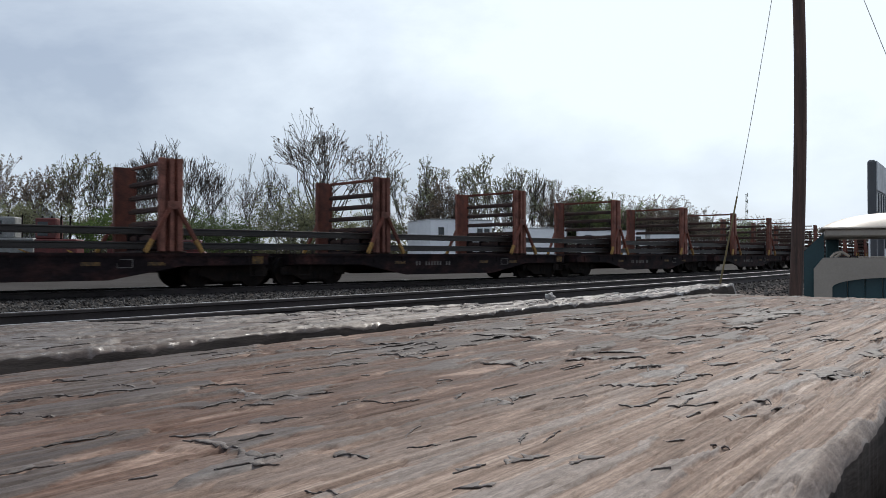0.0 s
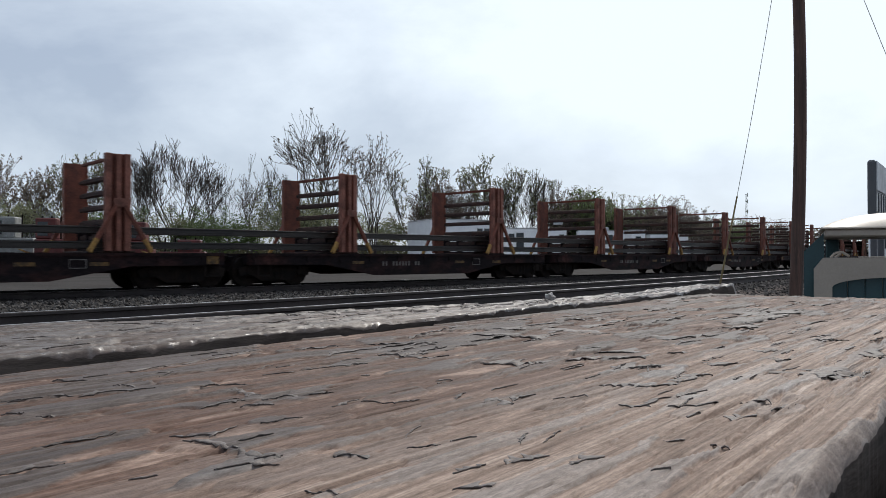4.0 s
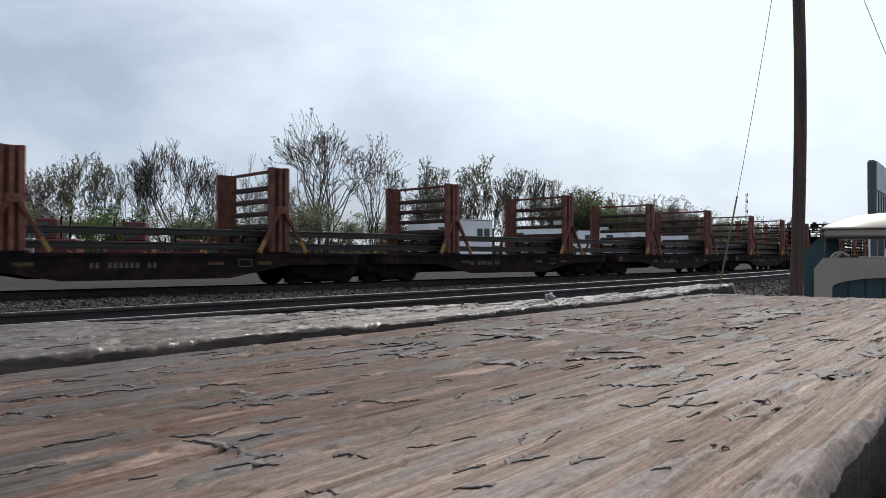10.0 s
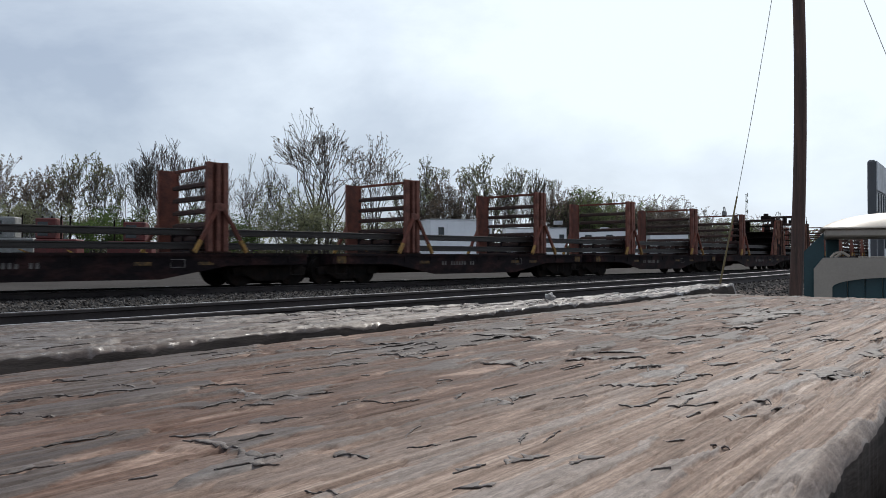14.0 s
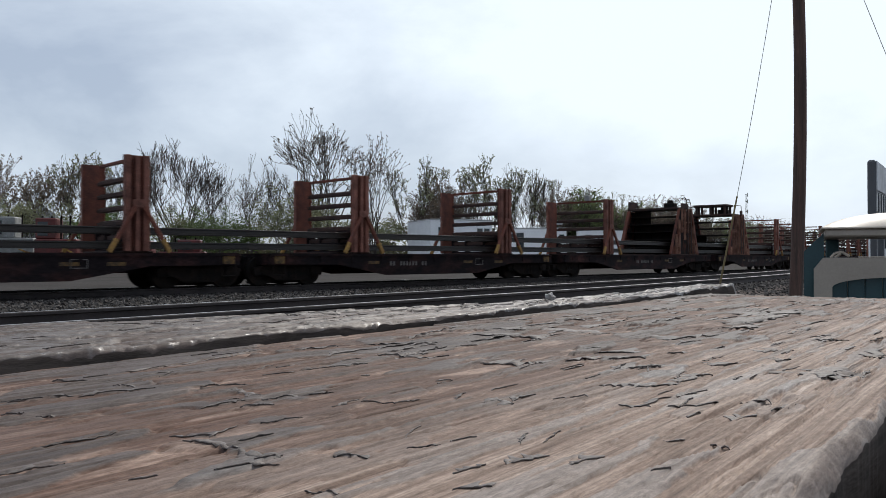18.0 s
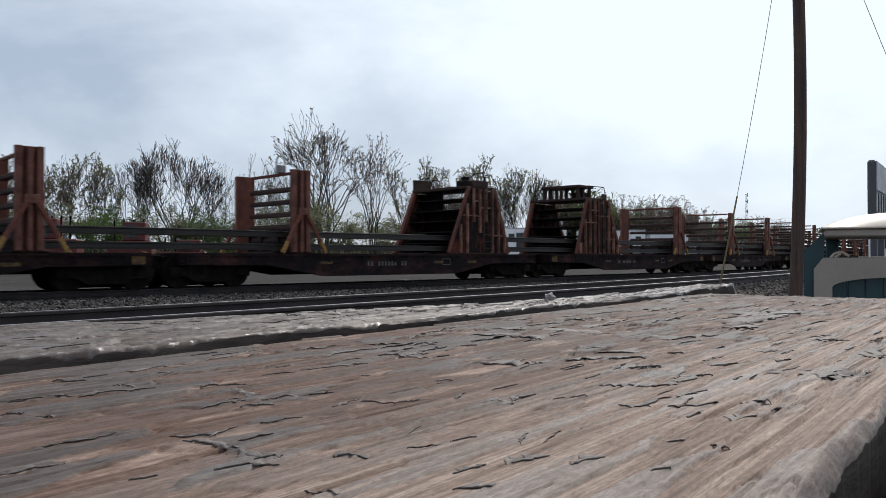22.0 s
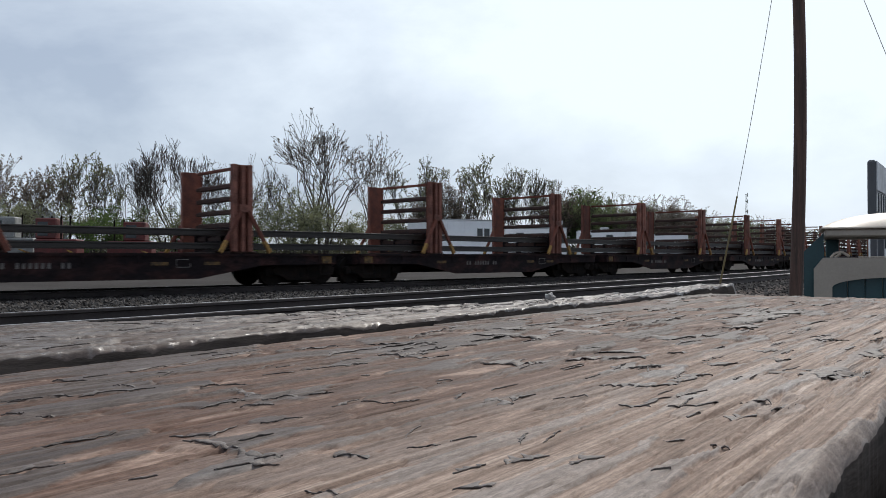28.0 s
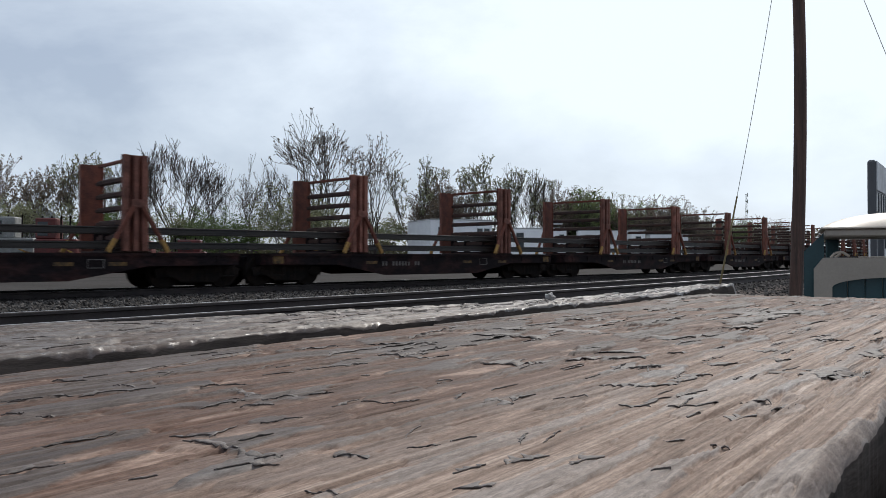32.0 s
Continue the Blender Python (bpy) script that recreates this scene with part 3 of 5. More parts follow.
    # the board in front: bare brown middle, grey paint left along its far side and in flakes
    b = np.concatenate([np.array([-0.8, -0.4, -0.15, -0.05]), steps(0.0, 0.89, 0.0006, 3.6)])
    n = np.concatenate([steps(0.0295, 0.050, 0.00045, 0), steps(0.0507, 0.2855, 0.0005, 0)])
    B, N = np.meshgrid(b, n, indexing="ij")
    N = N + (0.0012 + 0.022 * np.clip(B - 0.14, 0, 0.16) + 0.0030 * (fbm(B * 55, B * 0 + 2, 207, 4) - 0.5)) * np.clip((0.085 - N) / 0.055, 0, 1)
    BW = B + 0.020 * (fbm(B * 35, N * 90, 201, 3) - 0.5)
    NW = N + 0.005 * (fbm(B * 60, N * 110, 205, 3) - 0.5)
    lay = 0.050 + 0.10 * np.clip((N - 0.19) / 0.09, 0, 1) + 0.04 * np.clip((B - 0.25) / 0.4, 0, 1) + 0.03 * np.clip((0.14 - B) / 0.08, 0, 1) - 0.30 * np.clip((0.105 - N) / 0.035, 0, 1)
    for q in ((0.315, 0.151, 0.030, 0.010, 0.1), (0.196, 0.123, 0.016, 0.0045, 0.25), (0.106, 0.131, 0.030, 0.009, 0.2), (0.099, 0.167, 0.03, 0.007, 0.0),
              (0.075, 0.150, 0.02, 0.008, 0.3), (0.42, 0.12, 0.06, 0.012, 0.0), (0.24, 0.235, 0.1, 0.02, 0.0)):
        lay = lay + 0.13 * blob(BW, NW, *q)
    f1 = fbm(BW * 15 + 5, NW * 62 + 3, 11, 3, 0.5)
    m1 = f1 + lay + 0.12 * np.clip((B - 0.3) / 0.3, 0, 1) * np.clip((N - 0.15) / 0.1, 0, 1) - 0.725
    rag_b, rag_n = 0.006 * (fbm(B * 120, N * 220, 215, 3) - 0.5), 0.003 * (fbm(B * 90 + 3, N * 160, 217, 3) - 0.5)
    for plates in (near_plates, left_plates, middle_plates, right_plates, far_plates):
        for b0, n0, length, width, turn, lift in plates:
            if math.cos(turn) < 0:
                turn += math.pi
            c, sn = math.cos(turn), math.sin(turn)
            u = (B + rag_b - b0) * c + (N + rag_n - n0) * sn
            v = -(B + rag_b - b0) * sn + (N + rag_n - n0) * c
            deep = 0.003 + 0.22 * length
            step = np.clip((v + 0.0008) / 0.0016, 0, 1)
            m1 = m1 + np.exp(-(u / (0.55 * length)) ** 4) * (0.20 * step * np.exp(-np.clip(v, 0, 1) / deep) - 0.12 * (1 - step) * np.exp(v / 0.004))
    on1, h1 = film(B, N, m1, 51, 0.00045, 0.0006)
    m2 = fbm(BW * 24 + 2, NW * 95 + 7, 211, 3, 0.5) + 0.4 * lay - 0.535
    on2, h2 = film(B, N, m2 - 0.05, 57, 0.00022, 0.0002)
    m3 = fbm(BW * 8 + 2, NW * 210 + 7, 221, 3, 0.5) - 0.70 + 0.13 * np.clip((0.100 - N) / 0.03, 0, 1)
    on3, h3 = film(B, N, m3, 59, 0.0003, 0.0004)
    grain = fbm(B * 5, N * 420 + 2 * vnoise(B * 9, N * 20, 70), 61, 3) - 0.5
    ridge = fbm(B * 3 + 8, N * 150, 66, 3) - 0.5
    strong = 0.30 + 0.6 * np.clip((0.105 - N) / 0.06, 0, 1)
    bare = (1 - on1) * (1 - 0.6 * on2)
    H = (0.0005 * grain + 0.0011 * ridge * strong) * (0.35 + 0.65 * bare) + h1 * (1 + 1.3 * np.clip(B - 0.2, 0, 1)) + h2 * (1 - 0.7 * on1) + h3
    side = np.clip((0.140 - N) / 0.07, 0, 1)
    H -= 0.0012 * side * np.exp(-((fbm(B * 2.2 + 4, N * 150, 261, 3) - 0.5) / 0.010) ** 2) + 0.0010 * side * np.exp(-((fbm(B * 2.5 + 9, N * 150, 271, 2) - 0.45) / 0.018) ** 2)
    H += 0.00018 * (fbm(B * 260, N * 500, 281, 2) - 0.5)
    H -= 0.0018 * cracks(B, N, 231, 0.007, 0.44) + 0.0012 * cracks(B, N, 241, 0.009, 0.46) + 0.0007 * on1 * cracks(B * 6 + 2, N * 1.5, 245, 0.020, 0.40)
    H += 0.0015 * (fbm(B * 4, N * 8, 97, 2) - 0.5) + 0.00018 * (fbm(B * 130, N * 700, 251, 3) - 0.5) * (0.4 + 0.6 * bare)
    worn = 0.0018 + 0.0045 * fbm(B * 40, N * 3, 99, 3) * np.clip(fbm(B * 9, N, 100, 2) + 0.1, 0, 1)
    edge = np.clip((N[:, :1] + worn - N) / worn, 0, 1)
    H -= 0.0042 * edge ** 2.0 * (0.6 + 0.8 * fbm(B * 60, N * 160, 103, 3))
    far_end = np.clip((B - 0.865 - 0.012 * fbm(B * 8, N * 70, 104, 3)) / 0.018, 0, 1)
    H -= 0.007 * far_end ** 2 * (0.5 + fbm(B * 10, N * 60, 98, 3))
    front = grid_mesh("plank", B, N, H, np.clip(0.95 * on1 + 0.25 * on2 * (1 - on1) + 0.5 * on3, 0, 1), 0.038, t, "brown worn board with flakes of grey paint",
                      np.clip(1.5 * side * (0.65 + 0.9 * (fbm(B * 6, N * 70, 291, 3) - 0.3)), 0, 1))
    front.location.z = TABLE_TOP
    FB, FN, FH = b, n, H
    # the board behind it, a little higher, still mostly grey
    b = np.concatenate([np.array([-0.8, -0.3, 0.0]), steps(0.05, 1.06, 0.0012, 1.5)])
    s = steps(0.0, 1.0, 0.0045, 0)
    B, S = np.meshgrid(b, s, indexing="ij")
    wide = np.interp(B, [-0.8, 0.16, 0.33, 0.5, 0.65, 0.9, 1.0], [0.20, 0.172, 0.118, 0.070, 0.052, 0.047, 0.044])
    N = 0.2915 + S * wide + 0.003 * (fbm(B * 25, S * 0 + 1, 21, 4) - 0.5) * (1 - S)
    BW = B + 0.02 * (fbm(B * 40, N * 90, 301, 3) - 0.5)
    NW = N + 0.004 * (fbm(B * 60, N * 90, 305, 3) - 0.5)
    on1, h1 = film(B, N, fbm(BW * 14 + 9, NW * 90, 111, 3, 0.5) - 0.49, 121, 0.0009, 0.0006)
    on2, h2 = film(B, N, fbm(BW * 30 + 9, NW * 150, 113, 3, 0.5) - 0.50, 123, 0.0006, 0.0005)
    grain = fbm(B * 6, N * 330, 131, 3) - 0.5
    H = 0.0009 * grain + h1 + h2 + 0.0015 * (fbm(B * 7, N * 12, 141, 2) - 0.5) - 0.0022 * cracks(B, N, 331, 0.010, 0.40) - 0.0018 * cracks(B + 3, N, 337, 0.009, 0.42) - 0.0015 * cracks(B + 7, N * 1.7, 339, 0.010, 0.42) - 0.0012 * cracks(B * 2 + 5, N * 2.6, 343, 0.014, 0.36) - 0.0010 * cracks(B * 3 + 1, N * 4.0, 345, 0.018, 0.36)
    H += (0.0006 + 0.0016 * np.clip((B - 0.45) / 0.3, 0, 1)) * (fbm(B * 80, N * 330, 341, 3) - 0.5) - 0.0015 * S
    near = np.clip((0.0020 - S * wide) / 0.0020, 0, 1)
    H -= 0.0022 * (1 - np.sqrt(1 - 0.98 * near ** 2)) * (0.5 + 1.0 * fbm(B * 110, S, 143, 4))
    H -= 0.003 * np.clip((S - 0.96) / 0.04, 0, 1) ** 2
    rag = np.clip((B - 0.93 - 0.12 * fbm(B * 0 + 3, N * 120, 151, 3)) / 0.02, 0, 1)
    H += 0.004 * np.clip((B - 0.80) / 0.08, 0, 1) * fbm(B * 40, N * 120, 153, 3) - 0.02 * rag
    # paler towards the far end: the sun's glint is put into the colour
    rear = grid_mesh("plank", B, N, H, np.clip(0.72 + 0.28 * on1 + 0.1 * on2, 0, 1), 0.036, t, "grey painted board with a split ragged end",
                     (0.18 * on1 + 0.22 * np.clip((B - 0.3) / 0.3, 0, 1)) * np.clip(1 - 1.5 * near, 0, 1), (0.50 + 0.5 * np.clip((B - 0.35) / 0.35, 0, 1)) * fbm(B * 70, N * 200, 353, 3) + np.clip(near * 4, 0, 1) * np.clip(fbm(B * 480, N * 500, 351, 2) * 9 - 5.6, 0, 1))
    rear.location.z = TABLE_TOP + 0.0045
    RB, RN, RH = b, N, H
    # the board beside the camera, out of view, set to shade the gap
    b = np.concatenate([np.array([-0.8, -0.3]), steps(0.0, 0.89, 0.004, 0)])
    n = steps(-0.24, 0.0180, 0.004, 0)
    B, N = np.meshgrid(b, n, indexing="ij")
    on1, h1 = film(B, N, fbm(B * 22, N * 70, 161, 3) - 0.5, 163, 0.0006, 0.001)
    H = 0.0015 * (fbm(B * 6, N * 200, 171, 3) - 0.5) + h1 - 0.006 * np.clip((N - 0.012) / 0.01, 0, 1) ** 2
    grid_mesh("plank", B, N, H, on1, 0.038, t, "worn board with remains of grey paint").location.z = TABLE_TOP - 0.004
    rnd = random.Random(77)

    def sampler(rows, cols, heights, direct):
        def at(b, n):
            i = int(np.clip(np.searchsorted(rows, b), 1, len(rows) - 1))
            c = cols if direct else cols[i]
            j = int(np.clip(np.searchsorted(c, n), 1, len(c) - 1))
            return 0.25 * float(heights[i, j] + heights[i - 1, j] + heights[i, j - 1] + heights[i - 1, j - 1])
        return at

    front_at = sampler(FB, FN, FH, True)
    rear_at = sampler(RB, RN, RH, False)

    def flake(b0, n0, length, width, turn, lift, board=None, ragged=1.0):
        """A plate of paint that still lies on its board at the far side and curls up along its near edge."""
        at = rear_at if board is rear else front_at
        if math.cos(turn) < 0:
            turn += math.pi
        bm = bmesh.new()
        nu, nv = 20, 4
        width *= 1.5
        seed = rnd.uniform(0, 90)
        c, s_ = math.cos(turn), math.sin(turn)
        base = at(b0, n0)
        gx, gy = (c, -s_) if s_ < -0.4 else (0.0, 1.0)         # the plate runs on along the grain
        top, low = [], []
        for i in range(nu + 1):
            u = i / nu * 2 - 1
            taper = (1 - abs(u) ** 3.0) ** 0.6
            wob = noise.noise(Vector((u * 1.6, seed, 1.5))) * 0.9 + ragged * 0.55 * noise.noise(Vector((u * 5.5, seed, 4.5))) + ragged * 0.25 * noise.noise(Vector((u * 14, seed, 6.5)))
            reach = 0.55 + 0.7 * noise.noise(Vector((u * 3.0, seed, 8.5)))
            curl = max(0.0, 0.6 + 0.6 * noise.noise(Vector((u * 2.2, seed, 11.5))))
            ra, rb = [], []
            for j in range(nv + 1):
                v = j / nv
                depth = width * taper * max(0.15, reach) * v
                x = u * length / 2 + 0.05 * length * noise.noise(Vector((v * 2, u * 3, seed))) + depth * gx
                y = min(width, 0.20 * length) * 0.45 * wob + depth * gy
                k = (1 - v) ** 1.7
                z = at(b0 + x * c - y * s_, n0 + x * s_ + y * c) - base
                z = z + lift * curl * taper * k + 0.00018 * (1 - 1.6 * v)
                ra.append(bm.verts.new((x, y, z + 0.00012)))
                rb.append(bm.verts.new((x, y, z - 0.00016)))
            top.append(ra)
            low.append(rb)
        for i in range(nu):
            for j in range(nv):
                bm.faces.new((top[i][j], top[i + 1][j], top[i + 1][j + 1], top[i][j + 1]))
                bm.faces.new((low[i][j], low[i][j + 1], low[i + 1][j + 1], low[i + 1][j]))
            bm.faces.new((low[i][0], low[i + 1][0], top[i + 1][0], top[i][0]))
            bm.faces.new((top[i][nv], top[i + 1][nv], low[i + 1][nv], low[i][nv]))
        for i in (0, nu):
            for j in range(nv):
                bm.faces.new((low[i][j], top[i][j], top[i][j + 1], low[i][j + 1]))
        part("paint_flake", bm, M_FLAKE, board or front, at=pose(b0, n0, base, 0, 0, math.degrees(turn)), smooth=True)

    # the plates and splits that stand out, curled up along their near edges
    for plates, deep in ((near_plates, 1.0), (left_plates, 1.2), (middle_plates, 2.4), (right_plates, 1.3), (far_plates, 2.8)):
        for b0, n0, length, width, turn, lift in plates:
            flake(b0, n0, length, width * deep * 0.8, turn, (0.22 if b0 < 0.24 else 0.45) * lift)
    # small ones between them, thickest towards the far end and the rear board
    for k in range(170):
        b0 = 0.24 + 0.60 * rnd.random() ** 0.85
        n0 = rnd.uniform(0.05, 0.278)
        if vnoise(np.array([b0 * 14.0]), np.array([n0 * 40.0]), 88)[0] < 0.42 or rnd.random() < (0.6 if n0 < 0.12 else 0.0):
            continue
        s = rnd.uniform(0.3, 1.0) ** 1.5
        flake(b0, n0, 0.008 + 0.030 * s * (0.4 + b0), 0.003 + 0.016 * s * b0, rnd.gauss(0.03, 0.10), rnd.uniform(0.0002, 0.0008))
    for k in range(45):
        b0, n0 = rnd.uniform(0.05, 0.30), rnd.uniform(0.05, 0.28)
        flake(b0, n0, rnd.uniform(0.003, 0.012) + 0.02 * b0, rnd.uniform(0.0006, 0.0016), rnd.gauss(0.06, 0.2), rnd.uniform(0.0001, 0.0003))
    for k in range(26):
        b0, n0 = rnd.uniform(0.10, 0.75), 0.036 + 0.075 * rnd.random() ** 1.4
        flake(b0, n0, rnd.uniform(0.004, 0.012) + 0.03 * b0, rnd.uniform(0.0012, 0.0035), rnd.gauss(-0.02, 0.08), rnd.uniform(0.0001, 0.0003))
    for k in range(130):
        b0 = 0.14 + 0.74 * rnd.random()
        n0 = 0.299 + rnd.random() * (np.interp(b0, [0.16, 0.33, 0.5, 0.65, 0.9], [0.150, 0.100, 0.058, 0.043, 0.030]))
        s = rnd.uniform(0.3, 1.2)
        flake(b0, n0, 0.020 * s, 0.003 * s, rnd.gauss(0, 0.06), rnd.uniform(0.0001, 0.0004) + 0.0006 * max(0.0, b0 - 0.4), rear)
    zb = TABLE_TOP - 0.043
    for x in (-0.6, 0.72):
        bm = bmesh.new()
        box(bm, x, x + 0.038, -0.22, 0.32, zb - 0.09, zb, 0.004)
        part("cleat", bm, M_PLANK, t)
        for y in (-0.18, 0.24):
            bm = bmesh.new()
            box(bm, x + 0.04, x + 0.078, y, y + 0.09, 0.0, zb, 0.004)
            part("leg", bm, M_PLANK, t)
    bm = bmesh.new()
    r = bmesh.ops.create_icosphere(bm, subdivisions=2, radius=0.0055)
    for v in r["verts"]:
        v.co *= 0.75 + 0.5 * noise.noise(v.co * 260)
        v.co.z *= 0.8
    st = part("pebble", bm, M_STONE)
    c, sn = math.cos(TABLE_AZ), math.sin(TABLE_AZ)
    pb, pn = 0.585, 0.325
    st.location = (pb * c - pn * sn, pb * sn + pn * c, TABLE_TOP + 0.0078)
    tagged(st, "small pale grey pebble lying on the table", "pebble")
    return t


build_table()


# ---- the rail train ----
Z0 = 0.0        # car space: z from the rail tops


def cached(fn):
    store = {}

    def get(*a):
        if a not in store:
            store[a] = fn(*a)
        return store[a]
    return get


DECK = 0.94
POST_TOP = 3.38


@cached
def me_post():
    bm = bmesh.new()
    z0, z1 = DECK + 0.04, POST_TOP
    box(bm, -0.30, 0.23, 0.0, 0.035, z0, z1)                       # web plate
    web = set(bm.faces)
    box(bm, -0.34, -0.20, -0.12, 0.0, z0, z1, 0.012)               # outer flange
    box(bm, -0.09, 0.02, -0.14, 0.0, z0, z1 - 0.02, 0.010)
    box(bm, 0.12, 0.27, -0.11, 0.0, z0, z1, 0.012)
    for f in bm.faces:
        f.material_index = 0 if f in web else 1
    box(bm, -0.34, -0.30, 0.0, 0.06, z0, z1)
    box(bm, 0.23, 0.27, 0.0, 0.06, z0, z1)
    return mesh_of("post", bm, [M_RUST, M_FADED])


@cached
def me_gusset():
    bm = bmesh.new()
    box(bm, -0.17, 0.17, -0.175, -0.145, 2.06, 2.27, 0.008)
    return mesh_of("gusset", bm, M_FADED)


@cached
def me_brace():
    bm = bmesh.new()
    beam(bm, (0.10, -0.16, 2.10), (0.75, -0.20, DECK + 0.02), 0.09, 0.10, bev=0.008)
    me = mesh_of("brace", bm, [M_RUST, M_YELLOW])
    return me


@cached
def me_brace_tip():
    bm = bmesh.new()
    a, b = Vector((0.10, -0.16, 2.10)), Vector((0.75, -0.20, DECK + 0.02))
    beam(bm, a + (b - a) * 0.72, b + (b - a) * 0.005, 0.096, 0.106, bev=0.008)
    return mesh_of("brace_foot", bm, M_YELLOW)


@cached
def me_roller():
    bm = bmesh.new()
    box(bm, -0.10, 0.10, -1.22, 1.22, -0.05, 0.05, 0.012)
    for i in range(9):
        y = -1.08 + i * 0.27
        rod(bm, (0, y - 0.11, 0.055), (0, y + 0.11, 0.055), 0.04, seg=8)
    return mesh_of("cross_beam", bm, M_RUST2)


@cached
def me_topbar():
    bm = bmesh.new()
    box(bm, -0.05, 0.05, -1.22, 1.22, 3.28, 3.36, 0.008)
    return mesh_of("top_bar", bm, M_RUST)


@cached
def me_rackbase():
    bm = bmesh.new()
    box(bm, -0.40, 0.40, -1.46, 1.46, DECK + 0.002, DECK + 0.05, 0.01)
    return mesh_of("rail_rack", bm, M_RUST2)


def sub(name, me, parent, at=None, label=""):
    o = new(name, me)
    o.parent = parent
    if at is not None:
        o.matrix_basis = at
    if label:
        o["label"] = label
    return o


@cached
def me_clamp(z0, z1):
    bm = bmesh.new()
    box(bm, -0.17, 0.17, -1.19, 1.19, z0, z1, 0.01)
    return mesh_of("clamp_plate", bm, M_BLACK)


@cached
def me_divider():
    bm = bmesh.new()
    box(bm, -0.16, 0.16, -0.025, 0.025, 1.0, 1.62, 0.005)
    return mesh_of("divider", bm, M_BLACK)


TIERS = (1.345, 1.72, 2.09, 2.46, 2.83)


def add_rack(car, x):
    r = sub("rail_rack", me_rackbase(), car, pose(x, 0, 0), "rusty orange steel rack frame")
    for rz in (0, 180):
        m = pose(0, -1.43, 0) if rz == 0 else pose(-0.08, 1.46, 0, 0, 0, 180) @ Matrix.Diagonal((-1, 1, 1, 1))
        sub("post", me_post(), r, m)
        sub("gusset", me_gusset(), r, m)
        for flip in (0, 1):
            k = m @ Matrix.Diagonal((-1 if flip else 1, 1, 1, 1))
            sub("brace", me_brace(), r, k)
            sub("brace_foot", me_brace_tip(), r, k, "worn yellow foot of the brace")
    for z in ((DECK + 0.052, 1.04), (1.225, 1.29), (1.60, 1.66)):
        sub("clamp_plate", me_clamp(*z), r, None, "dark greasy clamp plate over the rails")
    for k in (0, 3, 7, 10):
        sub("divider", me_divider(), r, pose(0, -1.18 + k * 0.2355, 0))
    for z in TIERS:
        sub("cross_beam", me_roller(), r, pose(0, 0, z))
    sub("top_bar", me_topbar(), r)
    return r


def trapeze(b0, b1, t0, t1, ztop):
    return [(b0, DECK + 0.02), (b1, DECK + 0.02), (t1, ztop), (t0, ztop)]


def add_tower(car, x, b0, b1, t0, t1, kind):
    """The sloping-sided tower that stands where two car strings meet."""
    zt = 3.28
    bm = bmesh.new()
    box(bm, b0, b1, -1.46, 1.46, DECK + 0.002, DECK + 0.05, 0.01)
    r = part("threader_tower", bm, M_RUST2, car, "rust-streaked steel tower with sloping sides and ribs", at=pose(x, 0, 0))

    def lerp(z, a, c):
        return a + (c - a) * (z - DECK) / (zt - DECK)

    for side in (-1, 1):
        y = side * 1.40
        bm = bmesh.new()
        prism(bm, trapeze(b0 + 0.1, b1 - 0.1, t0 + 0.05, t1 - 0.05, zt - 0.05), y - 0.012, y + 0.012)
        part("side_plate", bm, M_PLATE, r, "dark rust-streaked side plate")
        for a, c in ((b0, t0), (b1, t1)):
            bm = bmesh.new()
            thin = c == t0 and side < 0
            beam(bm, (a, y, DECK + 0.02), (c, y, zt + 0.06), 0.11 if thin else 0.17, 0.11 if thin else 0.15, bev=0.012)
            part("raking_post", bm, M_RUST, r)
        n = 9
        cut = random.Random(5 + kind)
        for i in range(n):
            xx = b0 + (b1 - b0) * (i + 0.7) / (n + 0.4)
            za = zt - 0.1
            if xx < t0:
                za = DECK + (zt - DECK) * (xx - b0) / (t0 - b0) - 0.22
            if xx > t1:
                za = DECK + (zt - DECK) * (b1 - xx) / (b1 - t1) - 0.1
            if za < DECK + 0.4:
                continue
            bm = bmesh.new()
            foot = DECK + 0.05 if kind or i > 5 or xx < t0 + 0.05 else cut.choice((DECK + 0.05, 1.72, 2.1))
            box(bm, xx - 0.020, xx + 0.020, y + side * 0.015, y + side * 0.11, foot, za + (0.12 if t0 < xx < t1 else 0.0), 0.008)
            part("rib", bm, M_RIB, r)
        for z, f0, f1 in ((1.62, 0.72, 1.0), (2.32, 0.0, 0.42), (2.62, 0.45, 0.9), (2.85, 0.2, 0.5)):
            bm = bmesh.new()
            w0, w1 = lerp(z, b0, t0) + 0.1, lerp(z, b1, t1) - 0.1
            box(bm, w0 + f0 * (w1 - w0), w0 + f1 * (w1 - w0), y + side * 0.013, y + side * 0.075, z - 0.02, z + 0.02, 0.006)
            part("stringer", bm, M_RIB, r)
        lx = t0 + 0.62 * (t1 - t0)
        bm = bmesh.new()
        for dx in (-0.2, 0.2):
            box(bm, lx + dx - 0.025, lx + dx + 0.025, y + side * 0.16, y + side * 0.20, 1.02, zt + 0.10)
        for k in range(9):
            z = 1.15 + k * 0.25
            rod(bm, (lx - 0.2, y + side * 0.18, z), (lx + 0.2, y + side * 0.18, z), 0.014, seg=6)
        part("ladder", bm, M_RUST2, r)
    for z in (1.35, 1.75, 2.15, 2.55, 2.95):
        bm = bmesh.new()
        box(bm, lerp(z, b0, t0) + 0.15, lerp(z, b1, t1) - 0.15, -1.38, 1.38, z - 0.04, z, 0.006)
        part("shelf", bm, M_TRUCK, r, "black shelf")
    xm = (t0 + t1) / 2
